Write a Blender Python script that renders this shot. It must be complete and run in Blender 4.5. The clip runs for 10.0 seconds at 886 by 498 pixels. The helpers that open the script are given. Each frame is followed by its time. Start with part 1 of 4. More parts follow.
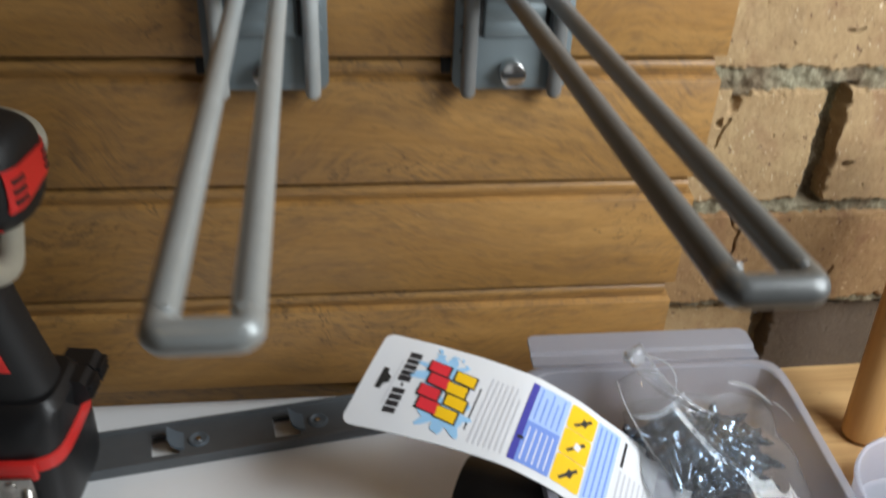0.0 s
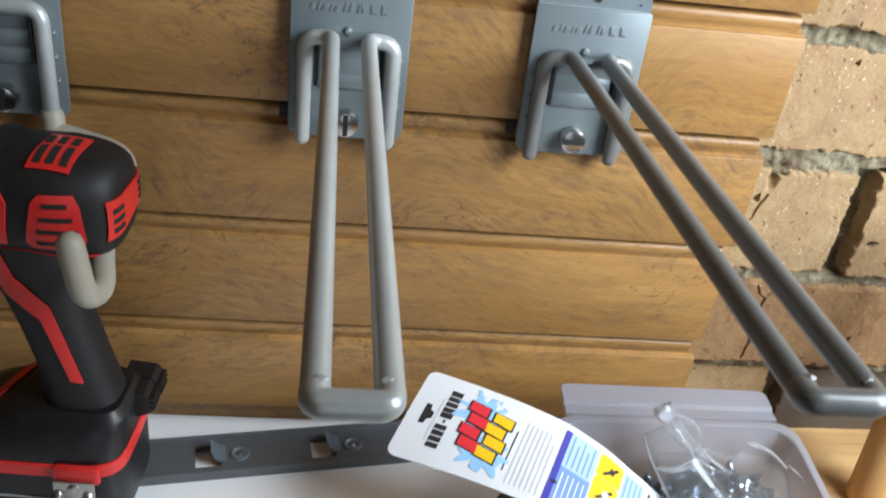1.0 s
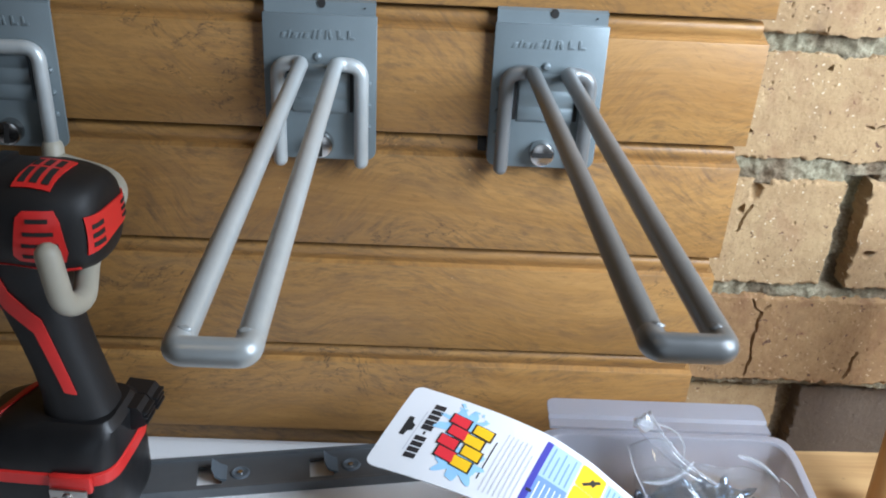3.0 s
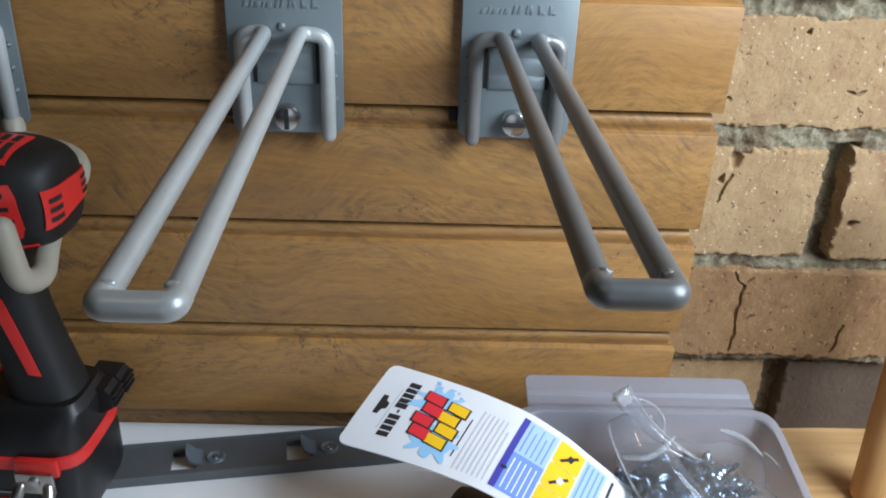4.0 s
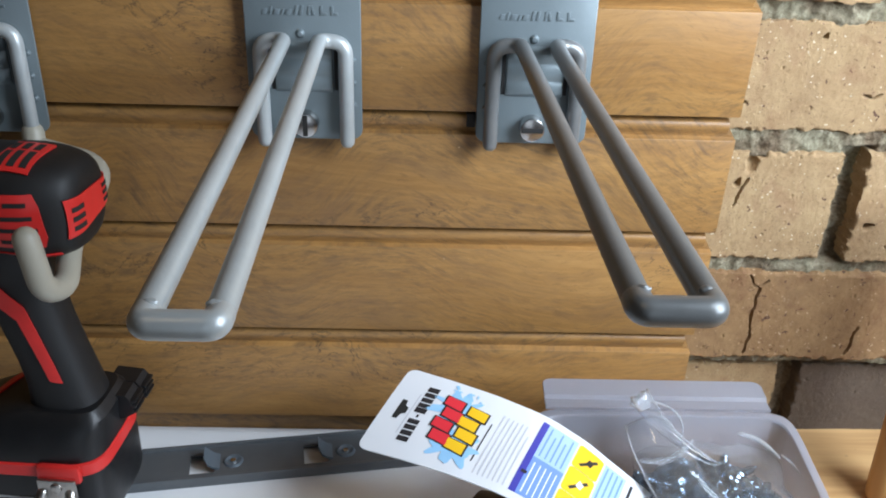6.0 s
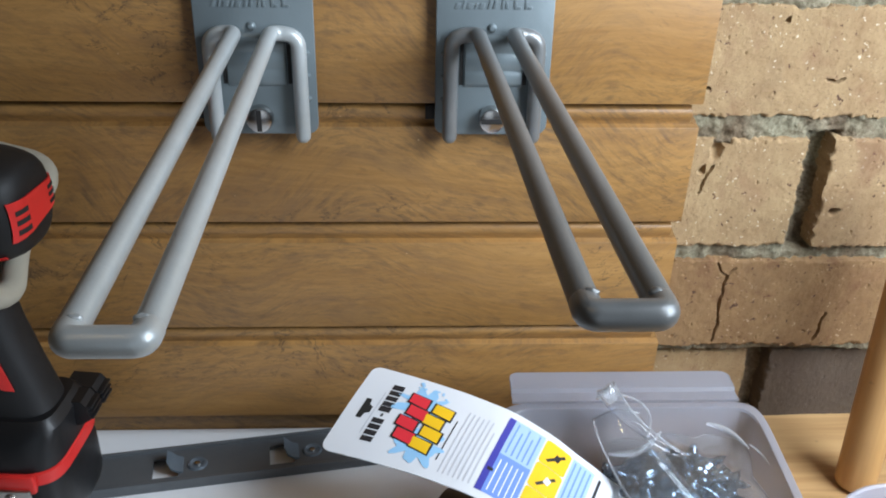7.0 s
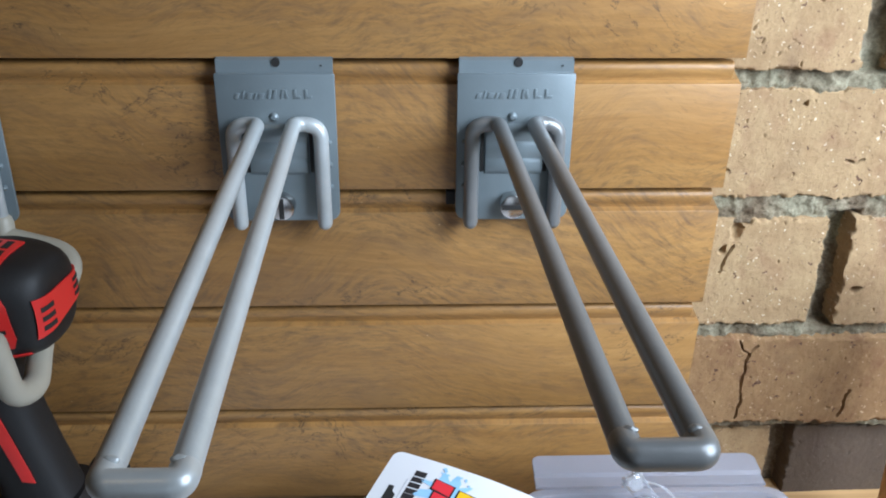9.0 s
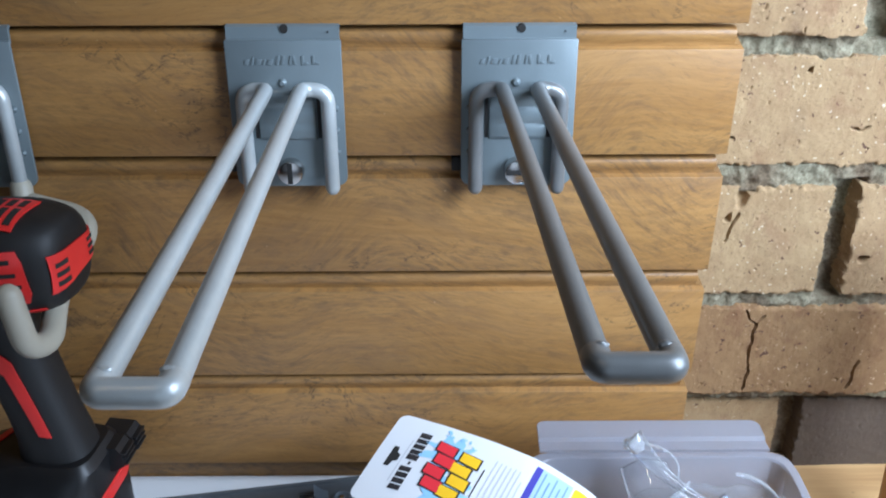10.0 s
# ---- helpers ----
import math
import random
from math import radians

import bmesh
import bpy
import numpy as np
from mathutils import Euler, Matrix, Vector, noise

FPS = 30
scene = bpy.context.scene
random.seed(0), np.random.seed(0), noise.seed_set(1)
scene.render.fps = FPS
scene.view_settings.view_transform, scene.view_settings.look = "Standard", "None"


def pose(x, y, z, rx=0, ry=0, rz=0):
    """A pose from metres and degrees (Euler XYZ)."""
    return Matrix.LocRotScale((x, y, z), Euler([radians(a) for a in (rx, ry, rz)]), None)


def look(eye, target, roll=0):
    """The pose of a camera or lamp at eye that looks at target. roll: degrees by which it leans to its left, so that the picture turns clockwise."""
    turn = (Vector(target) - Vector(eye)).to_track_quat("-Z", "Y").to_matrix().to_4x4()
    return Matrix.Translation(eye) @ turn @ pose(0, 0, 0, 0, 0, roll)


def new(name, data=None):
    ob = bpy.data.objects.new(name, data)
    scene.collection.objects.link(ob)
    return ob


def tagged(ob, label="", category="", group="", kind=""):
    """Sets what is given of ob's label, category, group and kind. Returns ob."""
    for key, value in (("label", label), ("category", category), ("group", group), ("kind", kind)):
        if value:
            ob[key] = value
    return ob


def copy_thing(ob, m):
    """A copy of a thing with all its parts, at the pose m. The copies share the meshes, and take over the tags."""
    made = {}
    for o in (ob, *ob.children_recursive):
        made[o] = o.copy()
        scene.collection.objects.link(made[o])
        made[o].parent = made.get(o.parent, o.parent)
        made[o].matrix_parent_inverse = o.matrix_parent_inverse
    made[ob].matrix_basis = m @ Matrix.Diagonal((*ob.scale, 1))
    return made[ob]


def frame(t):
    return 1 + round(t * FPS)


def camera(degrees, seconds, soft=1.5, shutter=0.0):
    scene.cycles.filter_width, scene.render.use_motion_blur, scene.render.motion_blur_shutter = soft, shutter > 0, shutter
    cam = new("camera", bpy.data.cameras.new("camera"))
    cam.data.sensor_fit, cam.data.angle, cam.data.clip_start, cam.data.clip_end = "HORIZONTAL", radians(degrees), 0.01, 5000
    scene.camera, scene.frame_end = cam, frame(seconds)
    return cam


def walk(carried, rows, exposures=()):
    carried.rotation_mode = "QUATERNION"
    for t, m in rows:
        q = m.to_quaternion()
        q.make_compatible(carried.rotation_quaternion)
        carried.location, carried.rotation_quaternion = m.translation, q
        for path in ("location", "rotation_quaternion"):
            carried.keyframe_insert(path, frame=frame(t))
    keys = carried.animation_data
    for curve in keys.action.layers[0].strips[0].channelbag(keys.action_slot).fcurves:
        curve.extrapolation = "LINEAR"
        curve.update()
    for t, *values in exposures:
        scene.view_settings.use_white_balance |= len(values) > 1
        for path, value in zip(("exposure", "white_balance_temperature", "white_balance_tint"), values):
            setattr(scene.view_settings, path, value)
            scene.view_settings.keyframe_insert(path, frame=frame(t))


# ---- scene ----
cam = camera(53.5, 10.0, 1.9, 0.4)

PATH = [
    (0, (0.082, -0.459, 1.308), (0.311, 1.245, 0.287), 2.4),
    (0.2, (0.0620, -0.4714, 1.3344), (0.3099, 1.2443, 0.3370), 3.24),
    (0.3, (0.0544, -0.4780, 1.3329), (0.2986, 1.2599, 0.3737), 3.84),
    (0.5, (0.052, -0.465, 1.334), (0.288, 1.249, 0.332), 5.1),
    (0.8, (0.0412, -0.4688, 1.3312), (0.2947, 1.2414, 0.3257), 7.36),
    (1, (0.044, -0.472, 1.34), (0.287, 1.243, 0.34), 7.4),
    (1.2, (0.0485, -0.4677, 1.3437), (0.2975, 1.2536, 0.3563), 7.89),
    (1.5, (0.055, -0.466, 1.345), (0.31, 1.252, 0.353), 7.4),
    (1.8, (0.0711, -0.4671, 1.3381), (0.3037, 1.2553, 0.3485), 5.36),
    (2, (0.075, -0.464, 1.331), (0.189, 1.271, 0.343), 3.6),
    (2.2, (0.0705, -0.4692, 1.3263), (0.1409, 1.2857, 0.3695), 4.17),
    (2.5, (0.077, -0.473, 1.326), (0.144, 1.296, 0.395), 3.9),
    (2.8, (0.0990, -0.4857, 1.3237), (0.1627, 1.2972, 0.4196), 3.16),
    (3, (0.108, -0.502, 1.326), (0.154, 1.29, 0.44), 2.9),
    (3.2, (0.1192, -0.5087, 1.3194), (0.1397, 1.2941, 0.4536), 1.80),
    (4.3, (0.1264, -0.4868, 1.3067), (0.1713, 1.2951, 0.3996), 2.06),
    (4.5, (0.122, -0.48, 1.304), (0.148, 1.299, 0.391), 2.0),
    (4.7, (0.1204, -0.479, 1.303), (0.153, 1.2975, 0.3935), 1.9),
    (5, (0.118, -0.478, 1.301), (0.144, 1.295, 0.375), 1.8),
    (5.2, (0.1136, -0.4818, 1.3110), (0.1435, 1.2926, 0.3887), 1.73),
    (6.3, (0.1183, -0.4974, 1.3166), (0.1672, 1.2878, 0.4162), 1.56),
    (6.5, (0.127, -0.495, 1.318), (0.188, 1.284, 0.405), 1.2),
    (7, (0.126, -0.485, 1.315), (0.215, 1.283, 0.386), 1.2),
    (7.5, (0.125, -0.478, 1.313), (0.208, 1.287, 0.376), 1.3),
    (8, (0.126, -0.479, 1.313), (0.202, 1.287, 0.377), 0.9),
    (8.5, (0.122, -0.477, 1.327), (0.197, 1.308, 0.427), 0.6),
    (8.8, (0.1191, -0.4754, 1.3397), (0.1940, 1.3248, 0.4714), 0.55),
    (9, (0.119, -0.474, 1.337), (0.188, 1.338, 0.494), 0.5),
    (9.5, (0.124, -0.476, 1.33), (0.179, 1.341, 0.495), 0.6),
    (10, (0.132, -0.491, 1.321), (0.137, 1.324, 0.482), -0.2),
]
EXPOSURES = [
    (0, -0.51, 6640, 10), (0.5, -0.15, 6340, 10), (1, 0.02, 6270, 10), (1.5, 0.02, 5920, 10), (2, -0.12, 5870, 10), (2.5, 0.22, 5820, 10), (3, 0.04, 5820, 10),
    (4.5, -0.33, 6090, 10), (5, -0.22, 6190, 10), (6.5, -0.06, 5820, 10), (7, -0.24, 6020, 10), (7.5, -0.27, 6170, 10), (8, -0.27, 6170, 10), (8.5, -0.25, 6370, 10),
    (9, -0.03, 5700, 10), (9.5, -0.08, 5450, 10), (10, -0.01, 5400, 10),
]
walk(cam, [(t, look(eye, target, roll)) for t, eye, target, roll in PATH], EXPOSURES)

# ---- world and light ----
world = bpy.data.worlds.new("world")
scene.world = world
world.use_nodes = True
wn = world.node_tree.nodes
sky = wn.new("ShaderNodeTexSky")
sky.sky_type, sky.sun_disc = "NISHITA", False
sky.sun_elevation, sky.sun_rotation = radians(40), radians(120)
world.node_tree.links.new(sky.outputs[0], wn["Background"].inputs[0])
wn["Background"].inputs[1].default_value = 0.06


def area_lamp(name, m, sx, sy, watts, colour):
    lamp = bpy.data.lights.new(name, "AREA")
    lamp.shape, lamp.size, lamp.size_y, lamp.energy, lamp.color = "RECTANGLE", sx, sy, watts, colour
    ob = new(name, lamp)
    ob.matrix_world = m
    return ob


# daylight through the open garage doorway behind and the window in the east wall
window_light = area_lamp("window_daylight", look((0.672, -0.34, 1.47), (0.43, 0.0, 1.20)), 0.44, 0.46, 7.2, (0.88, 0.95, 1.0))
window_light.data.spread = radians(118)  # beam narrowed to dim the left side; no deep reveal is built
area_lamp("doorway_daylight", look((0.0, -3.5, 1.4), (0.1, 0, 1.1)), 1.15, 1.9, 5.0, (0.9, 0.96, 1.0))
bulb = bpy.data.lights.new("ceiling_bulb_light", "POINT")
bulb.energy, bulb.color, bulb.shadow_soft_size = 0.85, (1.0, 0.72, 0.4), 0.03
new("ceiling_bulb_light", bulb).location = (-0.35, -0.75, 2.28)


# ---- materials ----
class Nodes:
    """A material with short ways to add nodes."""

    def __init__(self, name, rough=0.5, metal=0.0, colour=(0.5, 0.5, 0.5)):
        self.mat = bpy.data.materials.new(name)
        self.mat.use_nodes = True
        self.tree = self.mat.node_tree
        self.bsdf = self.tree.nodes["Principled BSDF"]
        self.set("Roughness", rough)
        self.set("Metallic", metal)
        self.set("Base Color", (*colour, 1))

    def set(self, key, value):
        self.bsdf.inputs[key].default_value = value

    def link(self, a, b):
        self.tree.links.new(a, b)

    def node(self, kind, **props):
        n = self.tree.nodes.new(kind)
        for key, value in props.items():
            setattr(n, key, value)
        return n

    def coords(self, scale=(1, 1, 1), spread=False, turn=(0, 0, 0)):
        tc = self.node("ShaderNodeTexCoord")
        mp = self.node("ShaderNodeMapping")
        if any(turn):
            mp.vector_type = "TEXTURE"  # turn first, then stretch
            scale = tuple(1 / s for s in scale)
        mp.inputs["Scale"].default_value = scale
        mp.inputs["Rotation"].default_value = turn
        self.link(tc.outputs["Object"], mp.inputs["Vector"])
        if spread:
            oi = self.node("ShaderNodeObjectInfo")
            mul = self.node("ShaderNodeVectorMath", operation="SCALE")
            mul.inputs[0].default_value = (3.1, 7.7, 5.3)
            self.link(oi.outputs["Random"], mul.inputs["Scale"])
            self.link(mul.outputs[0], mp.inputs["Location"])
        return mp.outputs[0]

    def noise(self, vec, scale, detail=4, rough=0.55, distort=0.0):
        n = self.node("ShaderNodeTexNoise")
        self.link(vec, n.inputs["Vector"])
        n.inputs["Scale"].default_value, n.inputs["Detail"].default_value = scale, detail
        n.inputs["Roughness"].default_value, n.inputs["Distortion"].default_value = rough, distort
        return n.outputs["Fac"]

    def ramp(self, fac, stops):
        r = self.node("ShaderNodeValToRGB")
        el = r.color_ramp.elements
        while len(el) < len(stops):
            el.new(0.5)
        for e, (p, c) in zip(el, stops):
            e.position = p
            e.color = (*c, 1) if len(c) == 3 else c
        self.link(fac, r.inputs["Fac"])
        return r.outputs["Color"]

    def mix(self, a, b, fac, how="MIX"):
        m = self.node("ShaderNodeMix", data_type="RGBA", blend_type=how)
        for sock, value in ((m.inputs[6], a), (m.inputs[7], b), (m.inputs[0], fac)):
            if isinstance(value, (tuple, float, int)):
                sock.default_value = (*value, 1) if isinstance(value, tuple) else value
            else:
                self.link(value, sock)
        return m.outputs[2]

    def bump(self, height, strength, dist=0.001):
        b = self.node("ShaderNodeBump")
        b.inputs["Strength"].default_value, b.inputs["Distance"].default_value = strength, dist
        self.link(height, b.inputs["Height"])
        self.link(b.outputs[0], self.bsdf.inputs["Normal"])

    def base(self, colour):
        self.link(colour, self.bsdf.inputs["Base Color"])

    def rough(self, fac, lo, hi):
        r = self.node("ShaderNodeMapRange")
        r.inputs["To Min"].default_value, r.inputs["To Max"].default_value = lo, hi
        self.link(fac, r.inputs["Value"])
        self.link(r.outputs[0], self.bsdf.inputs["Roughness"])


def simple(name, colour, rough, metal=0.0, vary=0.12, scale=60, bump=0.05, spread=False):
    """A plain surface with a little mottling, wear and fine relief."""
    m = Nodes(name, rough, metal, colour)
    v = m.coords(spread=spread)
    n = m.noise(v, scale, 5)
    big = m.noise(v, scale / 9, 3)
    dark = tuple(c * (1 - vary) for c in colour)
    light = tuple(min(1, c * (1 + vary)) for c in colour)
    m.base(m.mix(m.ramp(n, [(0.3, dark), (0.7, light)]), m.ramp(big, [(0.3, dark), (0.7, light)]), 0.5))
    m.rough(n, max(0.02, rough - 0.08), min(1, rough + 0.08))
    if bump:
        m.bump(m.noise(v, scale * 8, 3), bump, 0.0005)
    return m.mat


def slat_wood():
    """Printed wood grain: fine lines that run along, bent into feathers in some stretches."""
    m = Nodes("printed_wood_slat", 0.40)
    plain = m.coords(spread=True)

    def bent(scale, amount, wave):
        low = m.noise(m.coords(wave, spread=True), 1.0, 2, 0.5)
        off = m.node("ShaderNodeMapRange")
        off.inputs["To Min"].default_value, off.inputs["To Max"].default_value = -amount, amount
        m.link(low, off.inputs["Value"])
        up = m.node("ShaderNodeCombineXYZ")
        m.link(off.outputs[0], up.inputs["Z"])
        add = m.node("ShaderNodeVectorMath", operation="ADD")
        m.link(plain, add.inputs[0])
        m.link(up.outputs[0], add.inputs[1])
        mul = m.node("ShaderNodeVectorMath", operation="MULTIPLY")
        mul.inputs[1].default_value = scale
        m.link(add.outputs[0], mul.inputs[0])
        return mul.outputs[0]

    broad = m.noise(bent((5, 1, 34), 0.020, (5, 1, 4)), 1.0, 4, 0.55, 0.3)
    fine = m.noise(bent((14, 1, 240), 0.030, (5, 1, 4)), 1.0, 6, 0.7, 0.0)
    grain = m.noise(bent((70, 1, 620), 0.05, (5, 1, 4)), 1.0, 4, 0.7)
    col = m.mix(m.ramp(broad, [(0.25, (0.232, 0.111, 0.030)), (0.5, (0.320, 0.166, 0.049)), (0.75, (0.400, 0.222, 0.071))]),
                m.ramp(fine, [(0.32, (0.232, 0.115, 0.032)), (0.68, (0.396, 0.218, 0.069))]), 0.45)
    col = m.mix(col, m.ramp(grain, [(0.35, (0.76, 0.74, 0.70)), (0.6, (1.0, 1.0, 1.0))]), 0.5, "MULTIPLY")
    # smoky feathers gathered in patches, and short dark flecks inside them
    where = m.noise(m.coords((6, 1, 19), spread=True), 1.0, 3, 0.55, 0.5)
    patch = m.ramp(where, [(0.36, (0.15, 0.15, 0.15)), (0.55, (1, 1, 1))])
    feather = m.noise(bent((85, 1, 330), 0.105, (5.5, 1, 3)), 1.0, 6, 0.72, 0.0)
    stroke = m.ramp(feather, [(0.46, (0, 0, 0)), (0.68, (0.80, 0.80, 0.80))])
    col = m.mix(col, (0.115, 0.070, 0.036), m.mix(stroke, patch, 1.0, "MULTIPLY"))
    smoke = m.ramp(m.noise(bent((16, 1, 75), 0.095, (5.5, 1, 3)), 1.0, 7, 0.68, 0.0), [(0.50, (0, 0, 0)), (0.72, (0.6, 0.6, 0.6))])
    col = m.mix(col, (0.165, 0.095, 0.044), smoke)
    fleck = m.ramp(m.noise(bent((120, 1, 480), 0.105, (5.5, 1, 3)), 1.0, 4, 0.7), [(0.56, (0, 0, 0)), (0.71, (0.40, 0.40, 0.40))])
    col = m.mix(col, (0.105, 0.058, 0.026), fleck)
    # a few long thin dark cracks in the print
    vein = m.noise(bent((16, 1, 42), 0.10, (7, 1, 5)), 1.0, 7, 0.66, 0.1)
    line = m.ramp(vein, [(0.490, (0, 0, 0)), (0.5, (1, 1, 1)), (0.512, (0, 0, 0))])
    rare = m.ramp(m.noise(m.coords((7, 1, 17), spread=True), 1.0, 2, 0.5), [(0.48, (0, 0, 0)), (0.60, (0.9, 0.9, 0.9))])
    broken = m.ramp(m.noise(plain, 110, 3, 0.6), [(0.42, (0, 0, 0)), (0.56, (1, 1, 1))])
    col = m.mix(col, (0.055, 0.036, 0.022), m.mix(m.mix(line, rare, 1.0, "MULTIPLY"), broken, 1.0, "MULTIPLY"))
    # tiny pale nicks
    nick = m.ramp(m.noise(plain, 420, 1, 0.4), [(0.80, (0, 0, 0)), (0.84, (0.7, 0.7, 0.7))])
    m.base(m.mix(col, (0.52, 0.36, 0.19), nick))
    m.rough(fine, 0.34, 0.50)
    m.bump(m.noise(m.coords((60, 60, 500)), 1.0, 3), 0.14, 0.0004)
    return m.mat


def brick_clay(name, darken=0.0, tint=(1.0, 1.0, 1.0)):
    m = Nodes(name, 0.9)
    v = m.coords(spread=True)
    big = m.noise(v, 14, 4, 0.6, 0.6)
    mid = m.noise(v, 60, 6, 0.65)
    col = m.mix(m.ramp(big, [(0.25, (0.222, 0.130, 0.060)), (0.5, (0.326, 0.221, 0.110)), (0.75, (0.402, 0.293, 0.157))]),
                m.ramp(mid, [(0.3, (0.206, 0.120, 0.057)), (0.7, (0.412, 0.300, 0.161))]), 0.45)
    # a dark soot stain and pale grit
    soot = m.ramp(m.noise(v, 22, 5, 0.6, 0.4), [(0.60, (0, 0, 0)), (0.76, (0.5, 0.5, 0.5))])
    col = m.mix(col, (0.14, 0.09, 0.060), soot)
    vor = m.node("ShaderNodeTexVoronoi")
    vor.inputs["Scale"].default_value = 230
    warp = m.node("ShaderNodeVectorMath", operation="ADD")
    wv = m.node("ShaderNodeTexNoise")
    wv.inputs["Scale"].default_value = 300
    m.link(v, wv.inputs["Vector"])
    sc = m.node("ShaderNodeVectorMath", operation="SCALE")
    sc.inputs["Scale"].default_value = 0.006
    m.link(wv.outputs["Color"], sc.inputs[0])
    m.link(v, warp.inputs[0])
    m.link(sc.outputs[0], warp.inputs[1])
    m.link(warp.outputs[0], vor.inputs["Vector"])
    grit = m.ramp(vor.outputs["Distance"], [(0.10, (1, 1, 1)), (0.19, (0, 0, 0))])
    some = m.ramp(m.noise(v, 95, 2), [(0.47, (0, 0, 0)), (0.53, (1, 1, 1))])
    col = m.mix(col, (0.592, 0.496, 0.36), m.mix(grit, some, 1.0, "MULTIPLY"))
    pits = m.ramp(m.noise(v, 210, 3, 0.6, 0.5), [(0.30, (1, 1, 1)), (0.35, (0, 0, 0))])
    col = m.mix(col, (0.096, 0.048, 0.028), pits)
    # fine dark sand in the clay, and rust-brown blooms
    sand = m.ramp(m.noise(v, 700, 3, 0.7), [(0.30, (0.6, 0.6, 0.6)), (0.42, (0, 0, 0))])
    col = m.mix(col, (0.125, 0.070, 0.040), sand)
    bloom = m.ramp(m.noise(v, 34, 5, 0.65, 0.5), [(0.55, (0, 0, 0)), (0.70, (0.55, 0.55, 0.55))])
    col = m.mix(col, (0.205, 0.105, 0.055), bloom)
    tone = m.node("ShaderNodeObjectInfo")
    col = m.mix(col, m.ramp(tone.outputs["Random"], [(0.0, (0.84, 0.79, 0.75)), (1.0, (1.0, 1.0, 0.98))]), 0.8, "MULTIPLY")
    col = m.mix(col, tint, 1.0, "MULTIPLY")
    col = m.mix(col, (0.056, 0.042, 0.034), darken)
    m.base(col)
    m.bump(m.noise(v, 460, 9, 0.78), 0.7, 0.0012)
    return m.mat


def mortar_mat():
    m = Nodes("old_mortar", 0.95)
    v = m.coords()
    big = m.noise(v, 16, 4, 0.6, 0.5)
    n = m.noise(v, 60, 6, 0.65, 0.5)
    f = m.noise(v, 480, 6, 0.75)
    grey = m.ramp(n, [(0.3, (0.160, 0.138, 0.086)), (0.5, (0.285, 0.254, 0.168)), (0.7, (0.400, 0.362, 0.250))])
    brown = m.ramp(n, [(0.3, (0.085, 0.055, 0.030)), (0.5, (0.175, 0.125, 0.074)), (0.7, (0.270, 0.205, 0.130))])
    col = m.mix(grey, brown, m.ramp(big, [(0.42, (0, 0, 0)), (0.58, (1, 1, 1))]))
    col = m.mix(col, m.ramp(f, [(0.36, (0.42, 0.39, 0.34)), (0.56, (1, 1, 1))]), 0.75, "MULTIPLY")
    m.base(col)
    m.bump(f, 0.9, 0.0024)
    return m.mat


def pine(name, dark, light, grain=(6, 120, 120), rough=0.5):
    m = Nodes(name, rough)
    v = m.coords(grain)
    n = m.noise(v, 1.0, 5, 0.6, 0.9)
    b = m.noise(m.coords((9, 9, 9)), 1.0, 3)
    col = m.mix(m.ramp(n, [(0.3, dark), (0.65, light)]), m.ramp(b, [(0.3, dark), (0.7, light)]), 0.35)
    spot = m.ramp(m.noise(m.coords((70, 70, 70)), 1.0, 2), [(0.70, (0, 0, 0)), (0.78, (0.8, 0.8, 0.8))])
    m.base(m.mix(col, tuple(c * 0.3 for c in dark), spot))
    m.bump(n, 0.12, 0.0006)
    return m.mat


def clear(name, colour, rough, ior=1.45, weight=1.0):
    m = Nodes(name, rough, 0, colour)
    m.set("Transmission Weight", weight)
    m.set("IOR", ior)
    v = m.coords()
    m.bump(m.noise(v, 90, 3), 0.12, 0.0008)
    return m.mat


def frosted(name, light):
    """Milky plastic: part matt, part light passing through."""
    m = Nodes(name, 0.32, 0, (0.39 * light, 0.40 * light, 0.455 * light))
    tr = m.node("ShaderNodeBsdfTranslucent")
    tr.inputs[0].default_value = (0.38 * light, 0.39 * light, 0.44 * light, 1)
    ref = m.node("ShaderNodeBsdfRefraction")
    ref.inputs["Roughness"].default_value, ref.inputs["IOR"].default_value = 0.22, 1.05
    ref.inputs[0].default_value = (0.92, 0.92, 0.95, 1)
    a = m.node("ShaderNodeMixShader")
    a.inputs[0].default_value = 0.35
    m.link(m.bsdf.outputs[0], a.inputs[1])
    m.link(tr.outputs[0], a.inputs[2])
    b = m.node("ShaderNodeMixShader")
    b.inputs[0].default_value = 0.42
    m.link(a.outputs[0], b.inputs[1])
    m.link(ref.outputs[0], b.inputs[2])
    m.link(b.outputs[0], m.tree.nodes["Material Output"].inputs[0])
    m.bump(m.noise(m.coords(), 260, 3), 0.1, 0.0005)
    return m.mat


WOOD = slat_wood()
BRICK = brick_clay("weathered_brick")
# for the lowest right-hand bricks, mixed most of the way to near-black
DARK_BRICK = brick_clay("near_black_brick", 0.86)
BROWN = brick_clay("brown_brick", 0.0, (0.78, 0.68, 0.58))
MORTAR = mortar_mat()
BENCH = pine("pine_bench", (0.36, 0.195, 0.075), (0.60, 0.380, 0.170))
DOWEL = pine("varnished_wood", (0.42, 0.22, 0.075), (0.58, 0.34, 0.13), (90, 90, 5), 0.4)
PLATE = simple("blue_grey_paint", (0.166, 0.199, 0.212), 0.36, 0.25, 0.06, 80, 0.12)
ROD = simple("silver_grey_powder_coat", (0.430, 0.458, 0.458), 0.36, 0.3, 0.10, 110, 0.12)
# the rods' coat again, with the second hook's shade put into its colour
ROD_SHADED = simple("shaded_grey_powder_coat", (0.190, 0.197, 0.197), 0.36, 0.38, 0.12, 120, 0.12)
